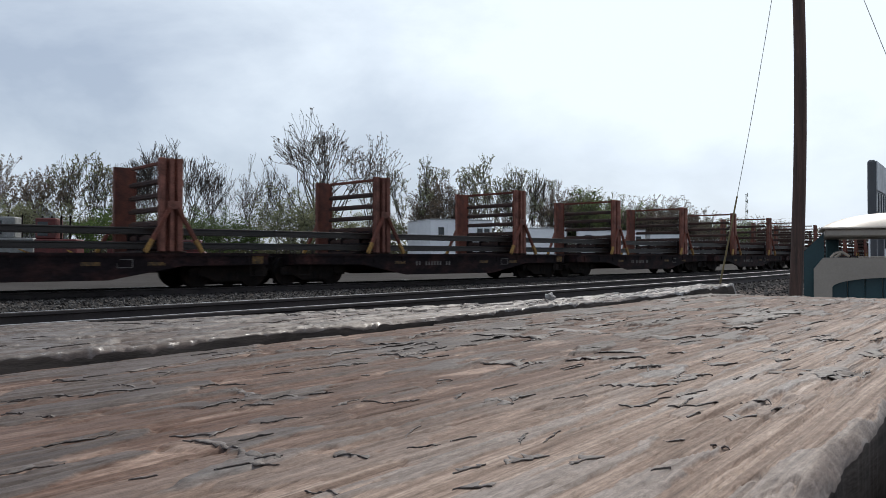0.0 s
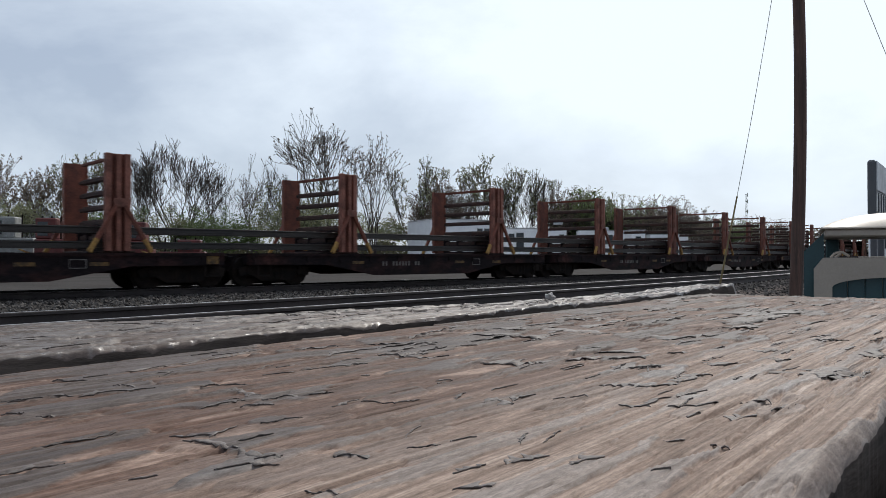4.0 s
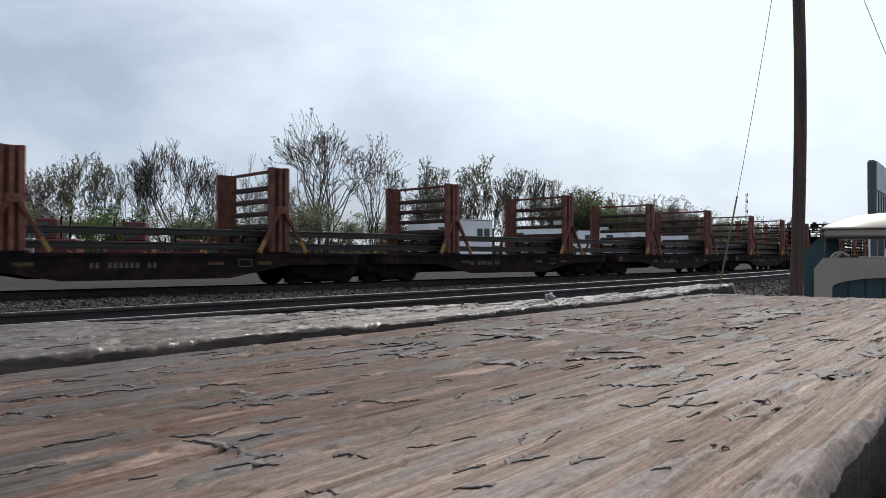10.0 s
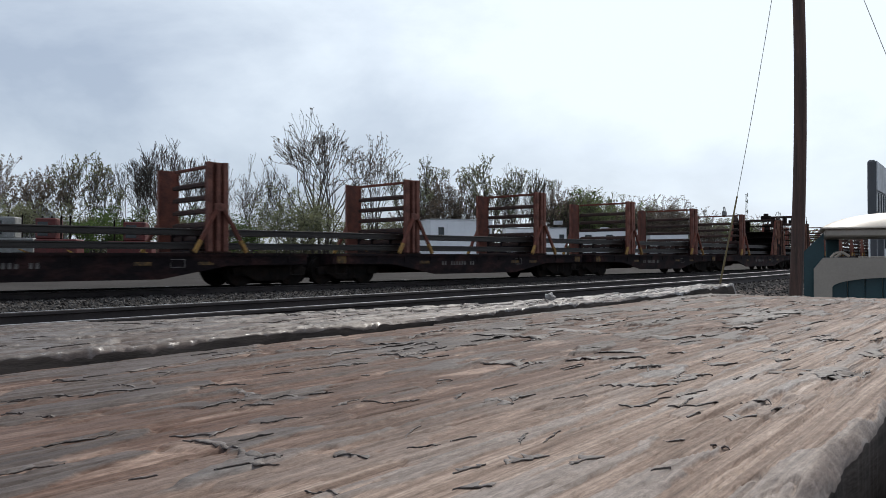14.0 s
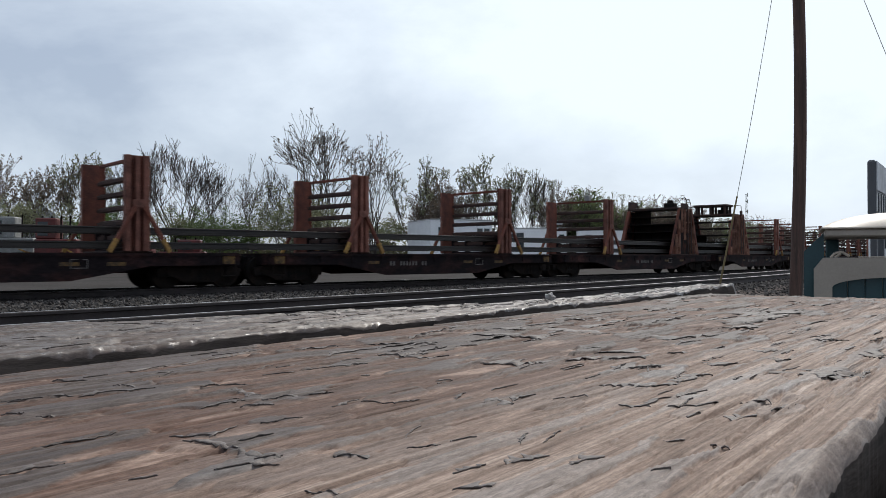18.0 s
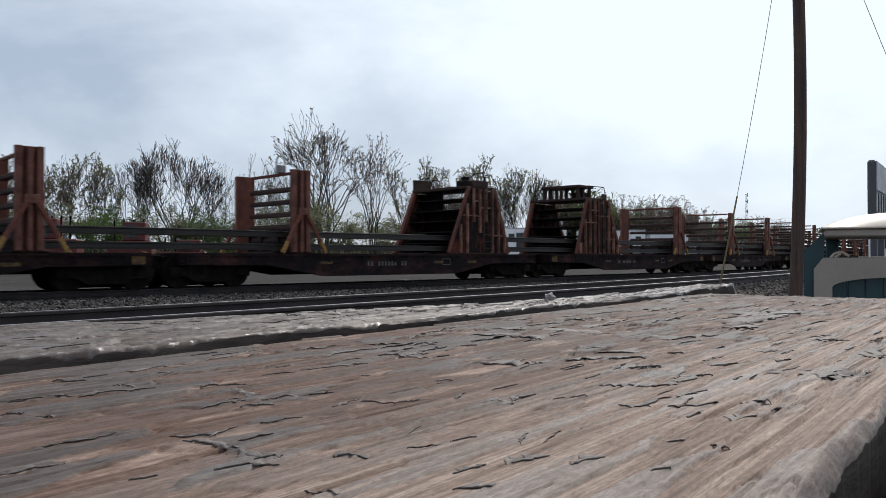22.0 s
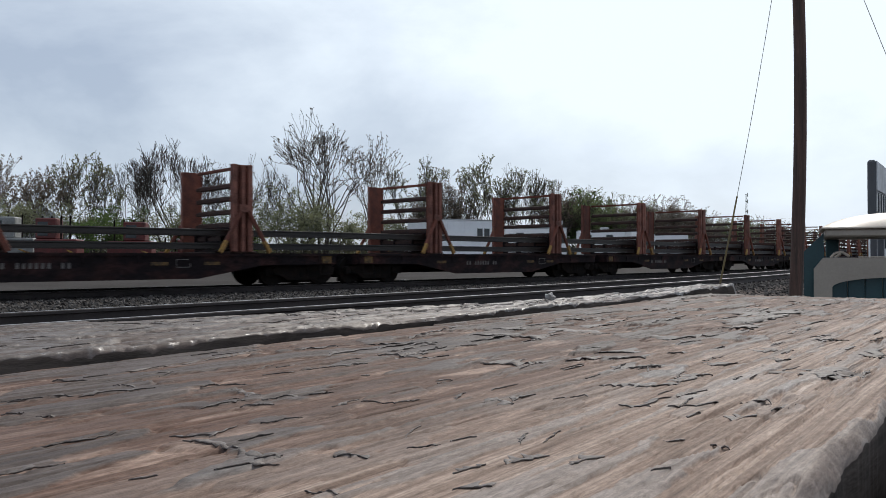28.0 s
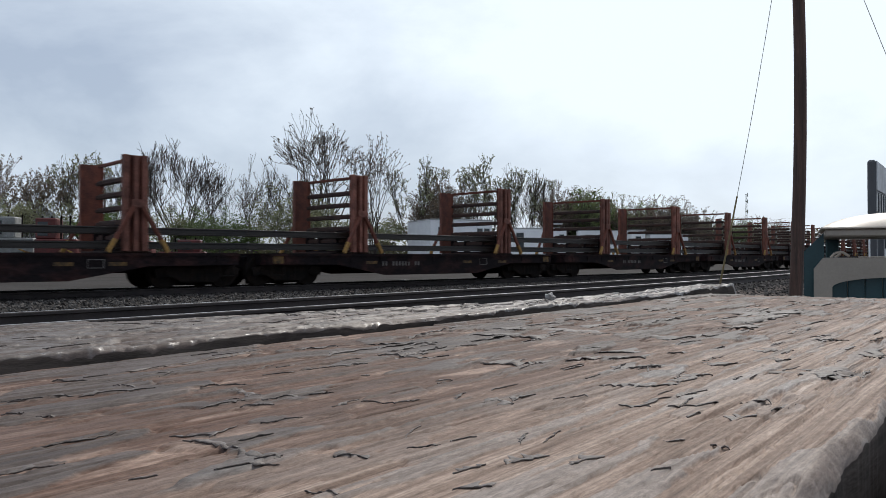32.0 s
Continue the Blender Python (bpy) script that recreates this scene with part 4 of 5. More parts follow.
    # added black plates stand in for the tower's dark, filled inside
    for y0, y1, z1 in ((-1.37, 1.37, 1.60 if kind else 2.50), (0.45, 1.37, 2.20 if kind else 3.27)):
        bm = bmesh.new()
        box(bm, xm - 0.02 - (0.1 if y0 > 0 else 0), xm + 0.02 - (0.1 if y0 > 0 else 0), y0, y1, DECK + 0.05, z1, 0.004)
        part("bulkhead", bm, M_TRUCK, r, "black plate added to fill the tower inside")
    bm = bmesh.new()
    box(bm, t0 - 0.12, t1 + 0.10, -1.40, 1.45, zt, zt + 0.10, 0.01)
    part("platform", bm, M_RUST2, r, "dark steel platform")
    for y in (-1.4, 1.4):
        boards = [(t0 - 0.12, t0 + 0.80, 0.50)] if y > 0 and not kind else []
        for a, c, h in boards + [(t1 - (0.40 if kind or y > 0 else 1.10), t1 - (0.0 if kind else 0.28), 0.32)]:
            bm = bmesh.new()
            box(bm, a, c, y - 0.02, y + 0.02, zt + 0.098, zt + h, 0.006)
            part("toe_board", bm, M_RUST2, r)
    bends = ([(t0, 0.1), (t0 + 0.2, 0.6), (t1 - 0.2, 0.62), (t1, 0.1)],) if kind else (
        [(t0, 0.34), (t0 + 0.3, 0.56), (t0 + 0.75, 0.62), (t0 + 0.95, 0.09)], [(t1 - 0.45, 0.32), (t1 - 0.40, 0.54), (t1 - 0.1, 0.58), (t1 + 0.08, 0.3)])
    for y in (-1.39, 1.39):
        for pts in bends:
            bm = bmesh.new()
            for (xa, ha), (xb, hb) in zip(pts, pts[1:]):
                rod(bm, (xa, y, zt + ha), (xb, y, zt + hb), 0.018, seg=6)
            part("handrail", bm, M_TRUCK, r, "bent steel handrail")
    bm = bmesh.new()
    box(bm, t0 + 0.45, t0 + 0.85, -0.9, -0.3, zt + 0.098, zt + 0.38, 0.04)
    rod(bm, (t0 + 0.65, -0.6, zt + 0.36), (t0 + 0.65, -0.6, zt + 0.52), 0.16, seg=10)
    part("winch", bm, M_TRUCK, r, "grimy winch motor")
    if kind:
        bm = bmesh.new()
        tm = t0 + 0.76 * (t1 - t0)
        box(bm, t0 + 0.05, tm, -1.0, 1.0, zt + 0.56, zt + 0.68, 0.02)
        for xx in (t0 + 0.15, t0 + 0.55, tm - 0.15):
            for yy in (-0.85, 0.0, 0.85):
                box(bm, xx - 0.05, xx + 0.05, yy - 0.06, yy + 0.06, zt + 0.09, zt + 0.57)
        part("guide_frame", bm, M_RUST2, r)
    return r


@cached
def me_bolster():
    bm = bmesh.new()
    box(bm, -0.2, 0.2, -1.05, 1.05, 0.48, 0.66, 0.02)
    return mesh_of("truck", bm, M_TRUCK)


@cached
def me_sideframe():
    bm = bmesh.new()
    prism(bm, [(-1.15, 0.30), (-0.78, 0.34), (-0.45, 0.16), (0.45, 0.16), (0.78, 0.34), (1.15, 0.30), (1.2, 0.52), (0.75, 0.60), (0.4, 0.68), (-0.4, 0.68), (-0.75, 0.60), (-1.2, 0.52)], -0.07, 0.07)
    for x in (-0.83, 0.83):
        rod(bm, (x, -0.11, 0.43), (x, 0.11, 0.43), 0.12, seg=10)
    for x in (-0.2, 0.0, 0.2):
        rod(bm, (x, 0, 0.22), (x, 0, 0.52), 0.09, seg=8)
    return mesh_of("side_frame", bm, M_TRUCK)


@cached
def me_brakebeam():
    bm = bmesh.new()
    box(bm, -0.06, 0.06, -0.9, 0.9, 0.20, 0.50, 0.02)
    # wide plate added to fill the dark gap between the wheels
    box(bm, -0.72, 0.72, -0.58, -0.50, 0.07, 0.60, 0.02)
    return mesh_of("brake_beam", bm, M_TRUCK)


@cached
def me_wheelset():
    bm = bmesh.new()
    rod(bm, (0, -1.0, 0), (0, 1.0, 0), 0.075, seg=10)
    for s in (-1, 1):
        rod(bm, (0, s * 0.68, 0), (0, s * 0.82, 0), 0.43, seg=28)
        rod(bm, (0, s * 0.655, 0), (0, s * 0.68, 0), 0.455, seg=28)
        rod(bm, (0, s * 0.82, 0), (0, s * 0.835, 0), 0.40, 0.36, seg=28)
        rod(bm, (0, s * 0.83, 0), (0, s * 0.87, 0), 0.13, seg=12)
        for k in range(5):
            a = k * 2 * math.pi / 5
            rod(bm, (0.26 * math.cos(a), s * 0.835, 0.26 * math.sin(a)), (0.26 * math.cos(a), s * 0.85, 0.26 * math.sin(a)), 0.045, seg=6)
    return mesh_of("wheelset", bm, M_TRUCK)


WHEELSETS = []


def add_truck(car, x):
    f = sub("truck", me_bolster(), car, pose(x, 0, 0), "black cast-iron truck")
    for y in (-0.98, 0.98):
        sub("side_frame", me_sideframe(), f, pose(0, y, 0))
    for dx in (-0.40, 0.40):
        sub("brake_beam", me_brakebeam(), f, pose(dx, 0, 0))
    for dx in (-0.83, 0.83):
        w = sub("wheelset", me_wheelset(), f, pose(dx, 0, 0.43))
        WHEELSETS.append((w, dx))


@cached
def me_sill(length):
    h = length / 2 - 0.42
    i = length / 2 - 2.9
    bm = bmesh.new()
    prism(bm, [(-h, DECK - 0.01), (-h, 0.62), (-i, 0.60), (-i + 1.9, 0.26), (i - 1.9, 0.26), (i, 0.60), (h, 0.62), (h, DECK - 0.01)], -0.05, 0.05)
    box(bm, -h, h, -0.09, 0.09, DECK - 0.075, DECK - 0.012)
    for k in range(11):
        x = -h + 0.6 + k * (2 * h - 1.2) / 10
        box(bm, x - 0.04, x + 0.04, -0.075, 0.0, DECK - 0.26, DECK - 0.07)
    return mesh_of("side_sill", bm, M_BLACK)


@cached
def me_deck(length):
    h = length / 2 - 0.40
    bm = bmesh.new()
    n = int(2 * h / 0.24)
    for k in range(n):
        x = -h + k * 2 * h / n
        box(bm, x, x + 2 * h / n - 0.012, -1.38, 1.38, DECK - 0.06, DECK - 0.004 + 0.003 * (k % 3))
    box(bm, -h, h, -0.35, 0.35, 0.42, DECK - 0.06)
    return mesh_of("deck", bm, M_BLACK)


@cached
def me_endsill():
    bm = bmesh.new()
    box(bm, -0.06, 0.06, -1.40, 1.40, 0.60, DECK - 0.01, 0.012)
    box(bm, -0.07, 0.10, -0.35, 0.35, 0.50, 0.86, 0.02)
    return mesh_of("end_sill", bm, M_BLACK)


@cached
def me_coupler():
    bm = bmesh.new()
    box(bm, 0.0, 0.32, -0.09, 0.09, 0.72, 0.90, 0.02)
    box(bm, 0.24, 0.40, -0.16, 0.13, 0.68, 0.94, 0.04)
    return mesh_of("coupler", bm, M_TRUCK)


@cached
def me_hose():
    bm = bmesh.new()
    pts = [(0.05 + 0.16 * math.sin(a), -0.45 - 0.02 * a, 0.62 - 0.26 * math.sin(a / 2) ** 2 * 1.3) for a in [k * math.pi / 8 for k in range(9)]]
    for a, b in zip(pts, pts[1:]):
        rod(bm, a, b, 0.022, seg=6)
    return mesh_of("brake_hose", bm, M_HOSE)


@cached
def me_bar():
    bm = bmesh.new()
    box(bm, 0, 0.07, -0.056, -0.051, 0.56, 0.70)
    return mesh_of("letter_bar", bm, M_LETTER)


@cached
def me_stripe(w):
    bm = bmesh.new()
    box(bm, -w / 2, w / 2, -0.058, -0.052, 0.62, 0.71)
    return mesh_of("stripe", bm, M_STRIPE)


@cached
def me_placard():
    bm = bmesh.new()
    for a in ((-0.2, 0.2, 0.56, 0.58), (-0.2, 0.2, 0.76, 0.78), (-0.2, -0.18, 0.56, 0.78), (0.18, 0.2, 0.56, 0.78)):
        box(bm, a[0], a[1], -0.058, -0.052, a[2], a[3])
    return mesh_of("stencil_frame", bm, M_LETTER)


@cached
def me_endblock():
    bm = bmesh.new()
    box(bm, -0.17, 0.17, -0.07, 0.05, 0.64, 0.86, 0.015)
    return mesh_of("step_bracket", bm, M_STRIPE)


@cached
def me_stirrup():
    bm = bmesh.new()
    for x in (-0.2, 0.2):
        rod(bm, (x, 0, 0.62), (x, 0, 0.32), 0.016, seg=6)
    rod(bm, (-0.2, 0, 0.32), (0.2, 0, 0.32), 0.016, seg=6)
    return mesh_of("stirrup", bm, M_TRUCK)


def build_car(index, length, spec):
    letters = random.Random(40 + index)
    car = thing("flat_car", "long black flat car with two rusty rail racks" if all(s[0] == "rack" for s in spec) else "long black flat car with a rusty rack and a sloping tower", "flat car", group="flat cars of the rail train")
    sub("deck", me_deck(length), car)
    for s in (-1, 1):
        sill = sub("side_sill", me_sill(length), car, pose(0, -1.43, 0) if s < 0 else pose(0, 1.43, 0, 0, 0, 180))
        if s < 0:
            x = -1.6 + letters.uniform(-0.8, 0.6)
            for w in (2, 6, 2):
                for _ in range(w):
                    sub("letter_bar", me_bar(), sill, pose(x, 0, 0))
                    x += 0.135
                x += 0.17
            for x in (-2.7, 1.9, 3.4):
                sub("stripe", me_stripe(0.45), sill, pose(x + letters.uniform(-0.3, 0.3), 0, 0), "worn yellow stripe")
            sub("stencil_frame", me_placard(), sill, pose(2.5 + letters.uniform(-0.3, 0.3), 0, 0))
            for x in (-length / 2 + 0.75, length / 2 - 0.75):
                if letters.random() < 0.45:
                    sub("step_bracket", me_endblock(), sill, pose(x, 0, 0), "worn yellow bracket")
                sub("stirrup", me_stirrup(), sill, pose(x, -0.03, 0))
    for s in (0, 180):
        sg = 1 if s == 0 else -1
        sub("end_sill", me_endsill(), car, pose(sg * (length / 2 - 0.46), 0, 0, 0, 0, s))
        sub("coupler", me_coupler(), car, pose(sg * (length / 2 - 0.40), 0, 0, 0, 0, s))
        sub("brake_hose", me_hose(), car, pose(sg * (length / 2 - 0.25), 0, 0, 0, 0, s))
        add_truck(car, sg * (length / 2 - 1.37))
    for s in spec:
        x = s[1] - length / 2
        if s[0] == "rack":
            add_rack(car, x)
        else:
            add_tower(car, x, *s[2:])
    return car


@cached
def me_loadrail(length):
    bm = bmesh.new()
    v0 = [bm.verts.new((-length / 2 - 0.02, y, z)) for y, z in RAIL_SECTION]
    v1 = [bm.verts.new((length / 2 + 0.02, y, z)) for y, z in RAIL_SECTION]
    k = len(v0)
    for i in range(k):
        bm.faces.new((v0[i], v0[(i + 1) % k], v1[(i + 1) % k], v1[i]))
    return mesh_of("rail", bm, M_LOADRAIL)


def build_load(length):
    t = thing("rail_bundle", "long brown steel rails lying in two sparse tiers on the racks", "rails", group="rails on the train")
    for z, n in ((1.045, 3), (1.42, 3)):
        for k in range(n):
            sub("rail", me_loadrail(length), t, pose(0, -1.06 + k * 0.2355, z))
    return t


TRAIN = []       # (thing, left coupler at the start, length)


def build_train():
    x = 11.58 + 0.23 - 13.8928
    for k in range(-1, 20):
        length, spec = 13.8928, (("rack", 3.74), ("rack", 10.686))
        if k == 6:
            length, spec = 15.28, (("rack", 4.00), ("tower", 11.70, -1.55, 1.6, -0.50, 0.80, 0))
        if k == 7:
            length, spec = 15.46, (("tower", 4.22, -1.75, 1.90, -0.85, 0.75, 1), ("rack", 11.95))
        car = build_car(k, length, spec)
        TRAIN.append((car, x, length))
        TRAIN.append((build_load(length), x, length))
        if k == 6:
            bm = bmesh.new()
            box(bm, 4.00 - 7.64 - 0.125, 4.00 - 7.64 + 0.125, -0.5, -0.26, 3.36, 3.62, 0.03)
            arch = [(4.00 - 7.64 - 0.15 * math.cos(k * math.pi / 8), 3.62 + (0.0 if k in (0, 8) else 0.10) + 0.17 * math.sin(k * math.pi / 8)) for k in range(9)]
            for p, q in zip(arch, arch[1:]):
                rod(bm, (p[0], -0.38, p[1]), (q[0], -0.38, q[1]), 0.028, seg=6)
            part("marker_lantern", bm, M_GREYBOX, car, "grey lantern box with an arched handle")
        x += length


build_train()


# ---- placing things by direction ----
FWD = Vector((math.cos(AIM), math.sin(AIM), 0))
SIDE = Vector((math.sin(AIM), -math.cos(AIM), 0))


def out(r, d, z=0.0):
    """The place d metres ahead and r times that to the side."""
    return Vector((EYE.x, EYE.y, 0)) + FWD * d + SIDE * (r * d) + Vector((0, 0, z))


FACING = math.degrees(AIM) - 90          # things turned to face the camera


# ---- utility pole with its guys ----
def build_pole():
    base = out(0.443, 15.0)
    t = thing("utility_pole", "tall brown creosoted wooden utility pole, slightly bowed", "pole", Matrix.Translation(base))
    bm = bmesh.new()
    prev = None
    H, N = 10.2, 24
    for i in range(N + 1):
        z = H * i / N
        r = 0.122 - 0.026 * i / N
        bow = 0.025 + 0.125 * math.sin(min(z, 8.6) / 8.6 * math.pi)
        ring = [bm.verts.new((SIDE.x * bow + (r + 0.005 * noise.noise(Vector((k, z * 0.9, 3)))) * math.cos(k * math.pi / 8), SIDE.y * bow + r * math.sin(k * math.pi / 8), z)) for k in range(16)]
        if prev:
            for k in range(16):
                bm.faces.new((prev[k], prev[(k + 1) % 16], ring[(k + 1) % 16], ring[k]))
        prev = ring
    bm.faces.new(prev)
    part("shaft", bm, M_POLE, t, smooth=True)
    top = Vector((SIDE.x * 0.11, SIDE.y * 0.11, 8.967))
    for low, guard in ((out(0.347, 17.03, 0.2175), True), (out(0.68, 13.28, 0.2175), False)):
        anchor = top + (low - base - top) * 1.0249
        pts = [anchor + (top - anchor) * (k / 10) + SIDE * (0.07 * math.sin(math.pi * k / 10)) for k in range(11)]
        bm = bmesh.new()
        for p, q in zip(pts, pts[1:]):
            rod(bm, p, q, 0.0062, seg=6)
        part("guy_wire", bm, M_WIRE, t, "thin steel guy wire")
        if guard:
            bm = bmesh.new()
            rod(bm, pts[0], pts[1], 0.022, 0.020, seg=10)
            rod(bm, pts[1], pts[2], 0.020, 0.018, seg=10)
            rod(bm, pts[2], pts[2] + (pts[3] - pts[2]) * 0.55, 0.018, 0.016, seg=10)
            part("guy_guard", bm, M_GUARD, t, "faded yellow plastic guard on the guy wire")
    return t


build_pole()


# ---- plastic cart and sign by the table ----
def build_kiosk():
    d = 6.0
    o = out(0.4686, d)
    u = d / 1400.0          # metres a unit of picture angle at this distance
    t = thing("play_house", "small plastic play house, cream domed roof, tan walls and teal panels", "play house", Matrix.Translation(o) @ Matrix.Rotation(radians(FACING - 24), 4, "Z"))
    z = lambda a: EYE.z + a * u
    W = 1.14
    # domed roof
    bm = bmesh.new()
    nx, ny = 28, 12
    g = []
    R0, R1 = 0.055, 1.10
    for i in range(nx + 1):
        row = []
        for j in range(ny + 1):
            a, b = i / nx * 2 - 1, j / ny * 2 - 1
            k = max(0.0, 1 - abs(a) ** 2.2) ** 0.75 * max(0.0, 1 - abs(b) ** 2.6) ** 0.5
            row.append(bm.verts.new(((R0 + R1) / 2 + a * (R1 - R0) / 2, 0.45 + b * 0.50, z(53) + (z(81) - z(53)) * k)))
        g.append(row)
    for i in range(nx):
        for j in range(ny):
            bm.faces.new((g[i][j], g[i + 1][j], g[i + 1][j + 1], g[i][j + 1]))
    part("roof", bm, M_CREAM, t, "cream plastic domed roof", smooth=True)
    bm = bmesh.new()
    box(bm, R0 - 0.006, R1 + 0.006, -0.056, 0.956, z(50), z(53) - 0.001, 0.003)
    part("roof_rim", bm, M_CREAM, t)
    bm = bmesh.new()
    box(bm, R0 + 0.02, R1 - 0.02, -0.035, 0.93, z(36), z(50), 0.012)
    part("eave", bm, M_TAN, t)
    # front wall with an arch
    bm = bmesh.new()
    outer = [(0.0, 0.0), (0.0, z(-20)), (0.065, z(0)), (W, z(0)), (W, 0.0)]
    arch = [(1.03, 0.0)] + [(0.125 + 0.905 * (0.5 + 0.5 * math.cos(a)), z(-52) + (z(-34) - z(-52)) * math.sin(a)) for a in [k * math.pi / 14 for k in range(15)]] + [(0.125, 0.0)]
    prism(bm, outer + arch, 0.0, 0.06)
    part("front_wall", bm, M_TAN, t, "tan plastic front wall with an arch")
    for k in range(8):
        x0 = 0.115 + k * 0.116
        bm = bmesh.new()
        box(bm, x0, x0 + 0.112, 0.035, 0.055, 0.0, z(-33), 0.006)
        part("door_panel", bm, M_TEAL, t, "dark teal plastic slat")
    bm = bmesh.new()
    prism(bm, [(-0.068, 0.0), (-0.068, z(11)), (0.070, z(44)), (0.074, z(0)), (0.0, z(-20)), (0.0, 0.0)], 0.065, 0.11)
    part("corner_post", bm, M_TEAL, t, "dark teal plastic corner panel")
    bm = bmesh.new()
    box(bm, 0.11, 0.21, 0.88, 0.92, z(-8), z(38), 0.008)
    part("back_post", bm, M_TEAL, t)
    bm = bmesh.new()
    box(bm, 0.02, 0.06, 0.07, 1.0, 0.0, z(-8), 0.01)
    part("side_wall", bm, M_TEAL, t)
    bm = bmesh.new()
    box(bm, W - 0.04, W, 0.07, 1.0, 0.0, z(38), 0.01)
    part("side_wall", bm, M_TEAL, t)
    bm = bmesh.new()
    box(bm, 0.06, W - 0.05, 0.94, 1.0, 0.0, z(-8), 0.01)
    part("back_wall", bm, M_TAN, t)
    bm = bmesh.new()
    for a, b in (((0.06, 0), (0.09, 8)), ((0.09, 8), (0.14, 10)), ((0.14, 10), (0.19, 2)), ((0.09, 0), (0.13, 7))):
        rod(bm, (a[0] + 0.06, 0.15, z(a[1])), (b[0] + 0.06, 0.15, z(b[1])), 0.010, seg=6)
    box(bm, 0.30, 0.52, 0.0, 0.03, z(0) + 0.001, z(2), 0.002)
    part("latch", bm, M_CREAM, t)
    return t


build_kiosk()


def build_sign():
    """A board seen almost edge on: its narrow dark end, and the pale face running off behind it."""
    d = 8.0
    u = d / 1400.0
    p0, p1 = out(0.548, d), out(0.5585, d + 0.6)
    ax = (p1 - p0).normalized()
    t = thing("notice_board", "grey plastic notice board with rounded corners and a barred pane", "sign",
              Matrix.Translation(p0) @ Matrix.Rotation(math.atan2(ax.y, ax.x), 4, "Z"))
    z = lambda a: EYE.z + a * u
    bm = bmesh.new()
    box(bm, 0.0, 0.95, 0.0, 0.080, z(46), z(174), 0.018)
    part("frame", bm, M_SIGNGREY, t, "dark grey plastic frame")
    for x in (0.12, 0.74):
        bm = bmesh.new()
        box(bm, x, x + 0.08, 0.01, 0.07, 0.0, z(46) + 0.02, 0.01)
        part("leg", bm, M_SIGNGREY, t)
    bm = bmesh.new()
    box(bm, 0.025, 0.92, -0.010, 0.004, z(120), z(172), 0.004)
    part("panel", bm, M_SIGNPANEL, t, "pale grey panel")
    bm = bmesh.new()
    box(bm, 0.025, 0.92, -0.006, 0.004, z(82), z(116), 0.002)
    part("pane", bm, M_LAMP, t, "white pane behind dark bars")
    bm = bmesh.new()
    box(bm, 0.025, 0.92, -0.010, 0.004, z(50), z(78), 0.004)
    part("panel", bm, M_SIGNPANEL, t, "pale grey panel")
    for k in range(4):
        bm = bmesh.new()
        box(bm, 0.10 + k * 0.22, 0.13 + k * 0.22, -0.018, -0.004, z(82), z(116))
        part("bar", bm, M_SIGNGREY, t)
    return t


build_sign()


# ---- yard buildings and machines across the tracks ----
def trailer(r0, r1, d, ztop, zbot, label, windows, depth=2.6, turn=0.0, mat_wall=None):
    a, b = out(r0, d), out(r1, d)
    w = (b - a).length
    t = thing("office_trailer", label, "trailer", Matrix.Translation(a) @ Matrix.Rotation(radians(FACING + turn), 4, "Z"), group="site trailers across the tracks")
    bm = bmesh.new()
    box(bm, 0, w, 0, depth, zbot, ztop - 0.1, 0.04)
    n = int(w / 0.6)
    part("body", bm, mat_wall or M_WHITE, t)
    for k in range(1, n):
        bm = bmesh.new()
        box(bm, k * w / n - 0.012, k * w / n + 0.012, -0.012, -0.001, zbot + 0.1, ztop - 0.2)
        part("batten", bm, mat_wall or M_WHITE, t)
    bm = bmesh.new()
    box(bm, -0.06, w + 0.06, -0.06, depth + 0.06, ztop - 0.1, ztop, 0.02)
    part("roof", bm, M_GREYROOF, t)
    for wx, wz, ww, wh in windows:
        bm = bmesh.new()
        box(bm, wx - ww / 2 - 0.05, wx + ww / 2 + 0.05, -0.05, -0.013, wz - 0.05, wz + wh + 0.05, 0.01)
        f = part("window", bm, M_GREYBOX, t)
        bm = bmesh.new()
        box(bm, wx - ww / 2, wx + ww / 2, -0.062, -0.051, wz, wz + wh)
        part("pane", bm, M_GLASS, f)
    for x in (0.6, w / 2, w - 0.6):
        bm = bmesh.new()
        box(bm, x - 0.15, x + 0.15, 0.2, 0.6, 0.0, zbot, 0.01)
        part("pier", bm, M_GREYBOX, t)
    bm = bmesh.new()
    box(bm, 0.1, w - 0.1, 0.06, 0.09, 0.1, zbot - 0.01)
    part("skirt", bm, mat_wall or M_WHITE, t)
    return t


def roof_unit(r, d, z):
    bm = bmesh.new()
    box(bm, 0, 1.0, 0, 0.9, 0, 0.45, 0.05)
    for k in range(5):
        box(bm, 0.1 + k * 0.17, 0.18 + k * 0.17, -0.02, 0.0, 0.08, 0.36)
    o = part("air_conditioner", bm, M_GREYROOF, at=Matrix.Translation(out(r, d + 1.2, z + 0.003)) @ Matrix.Rotation(radians(FACING), 4, "Z"))
    tagged(o, "pale grey box air conditioner on a trailer roof", "air conditioner")


def zat(a, d):
    return EYE.z + a / 1400.0 * d


trailer(-0.016, 0.070, 82, zat(70, 82), 0.7, "white site trailer with dark windows", [(1.2, 3.45, 0.55, 0.75), (5.6, 3.3, 0.55, 0.8), (6.4, 3.3, 0.55, 0.8)], depth=7.5, turn=21)
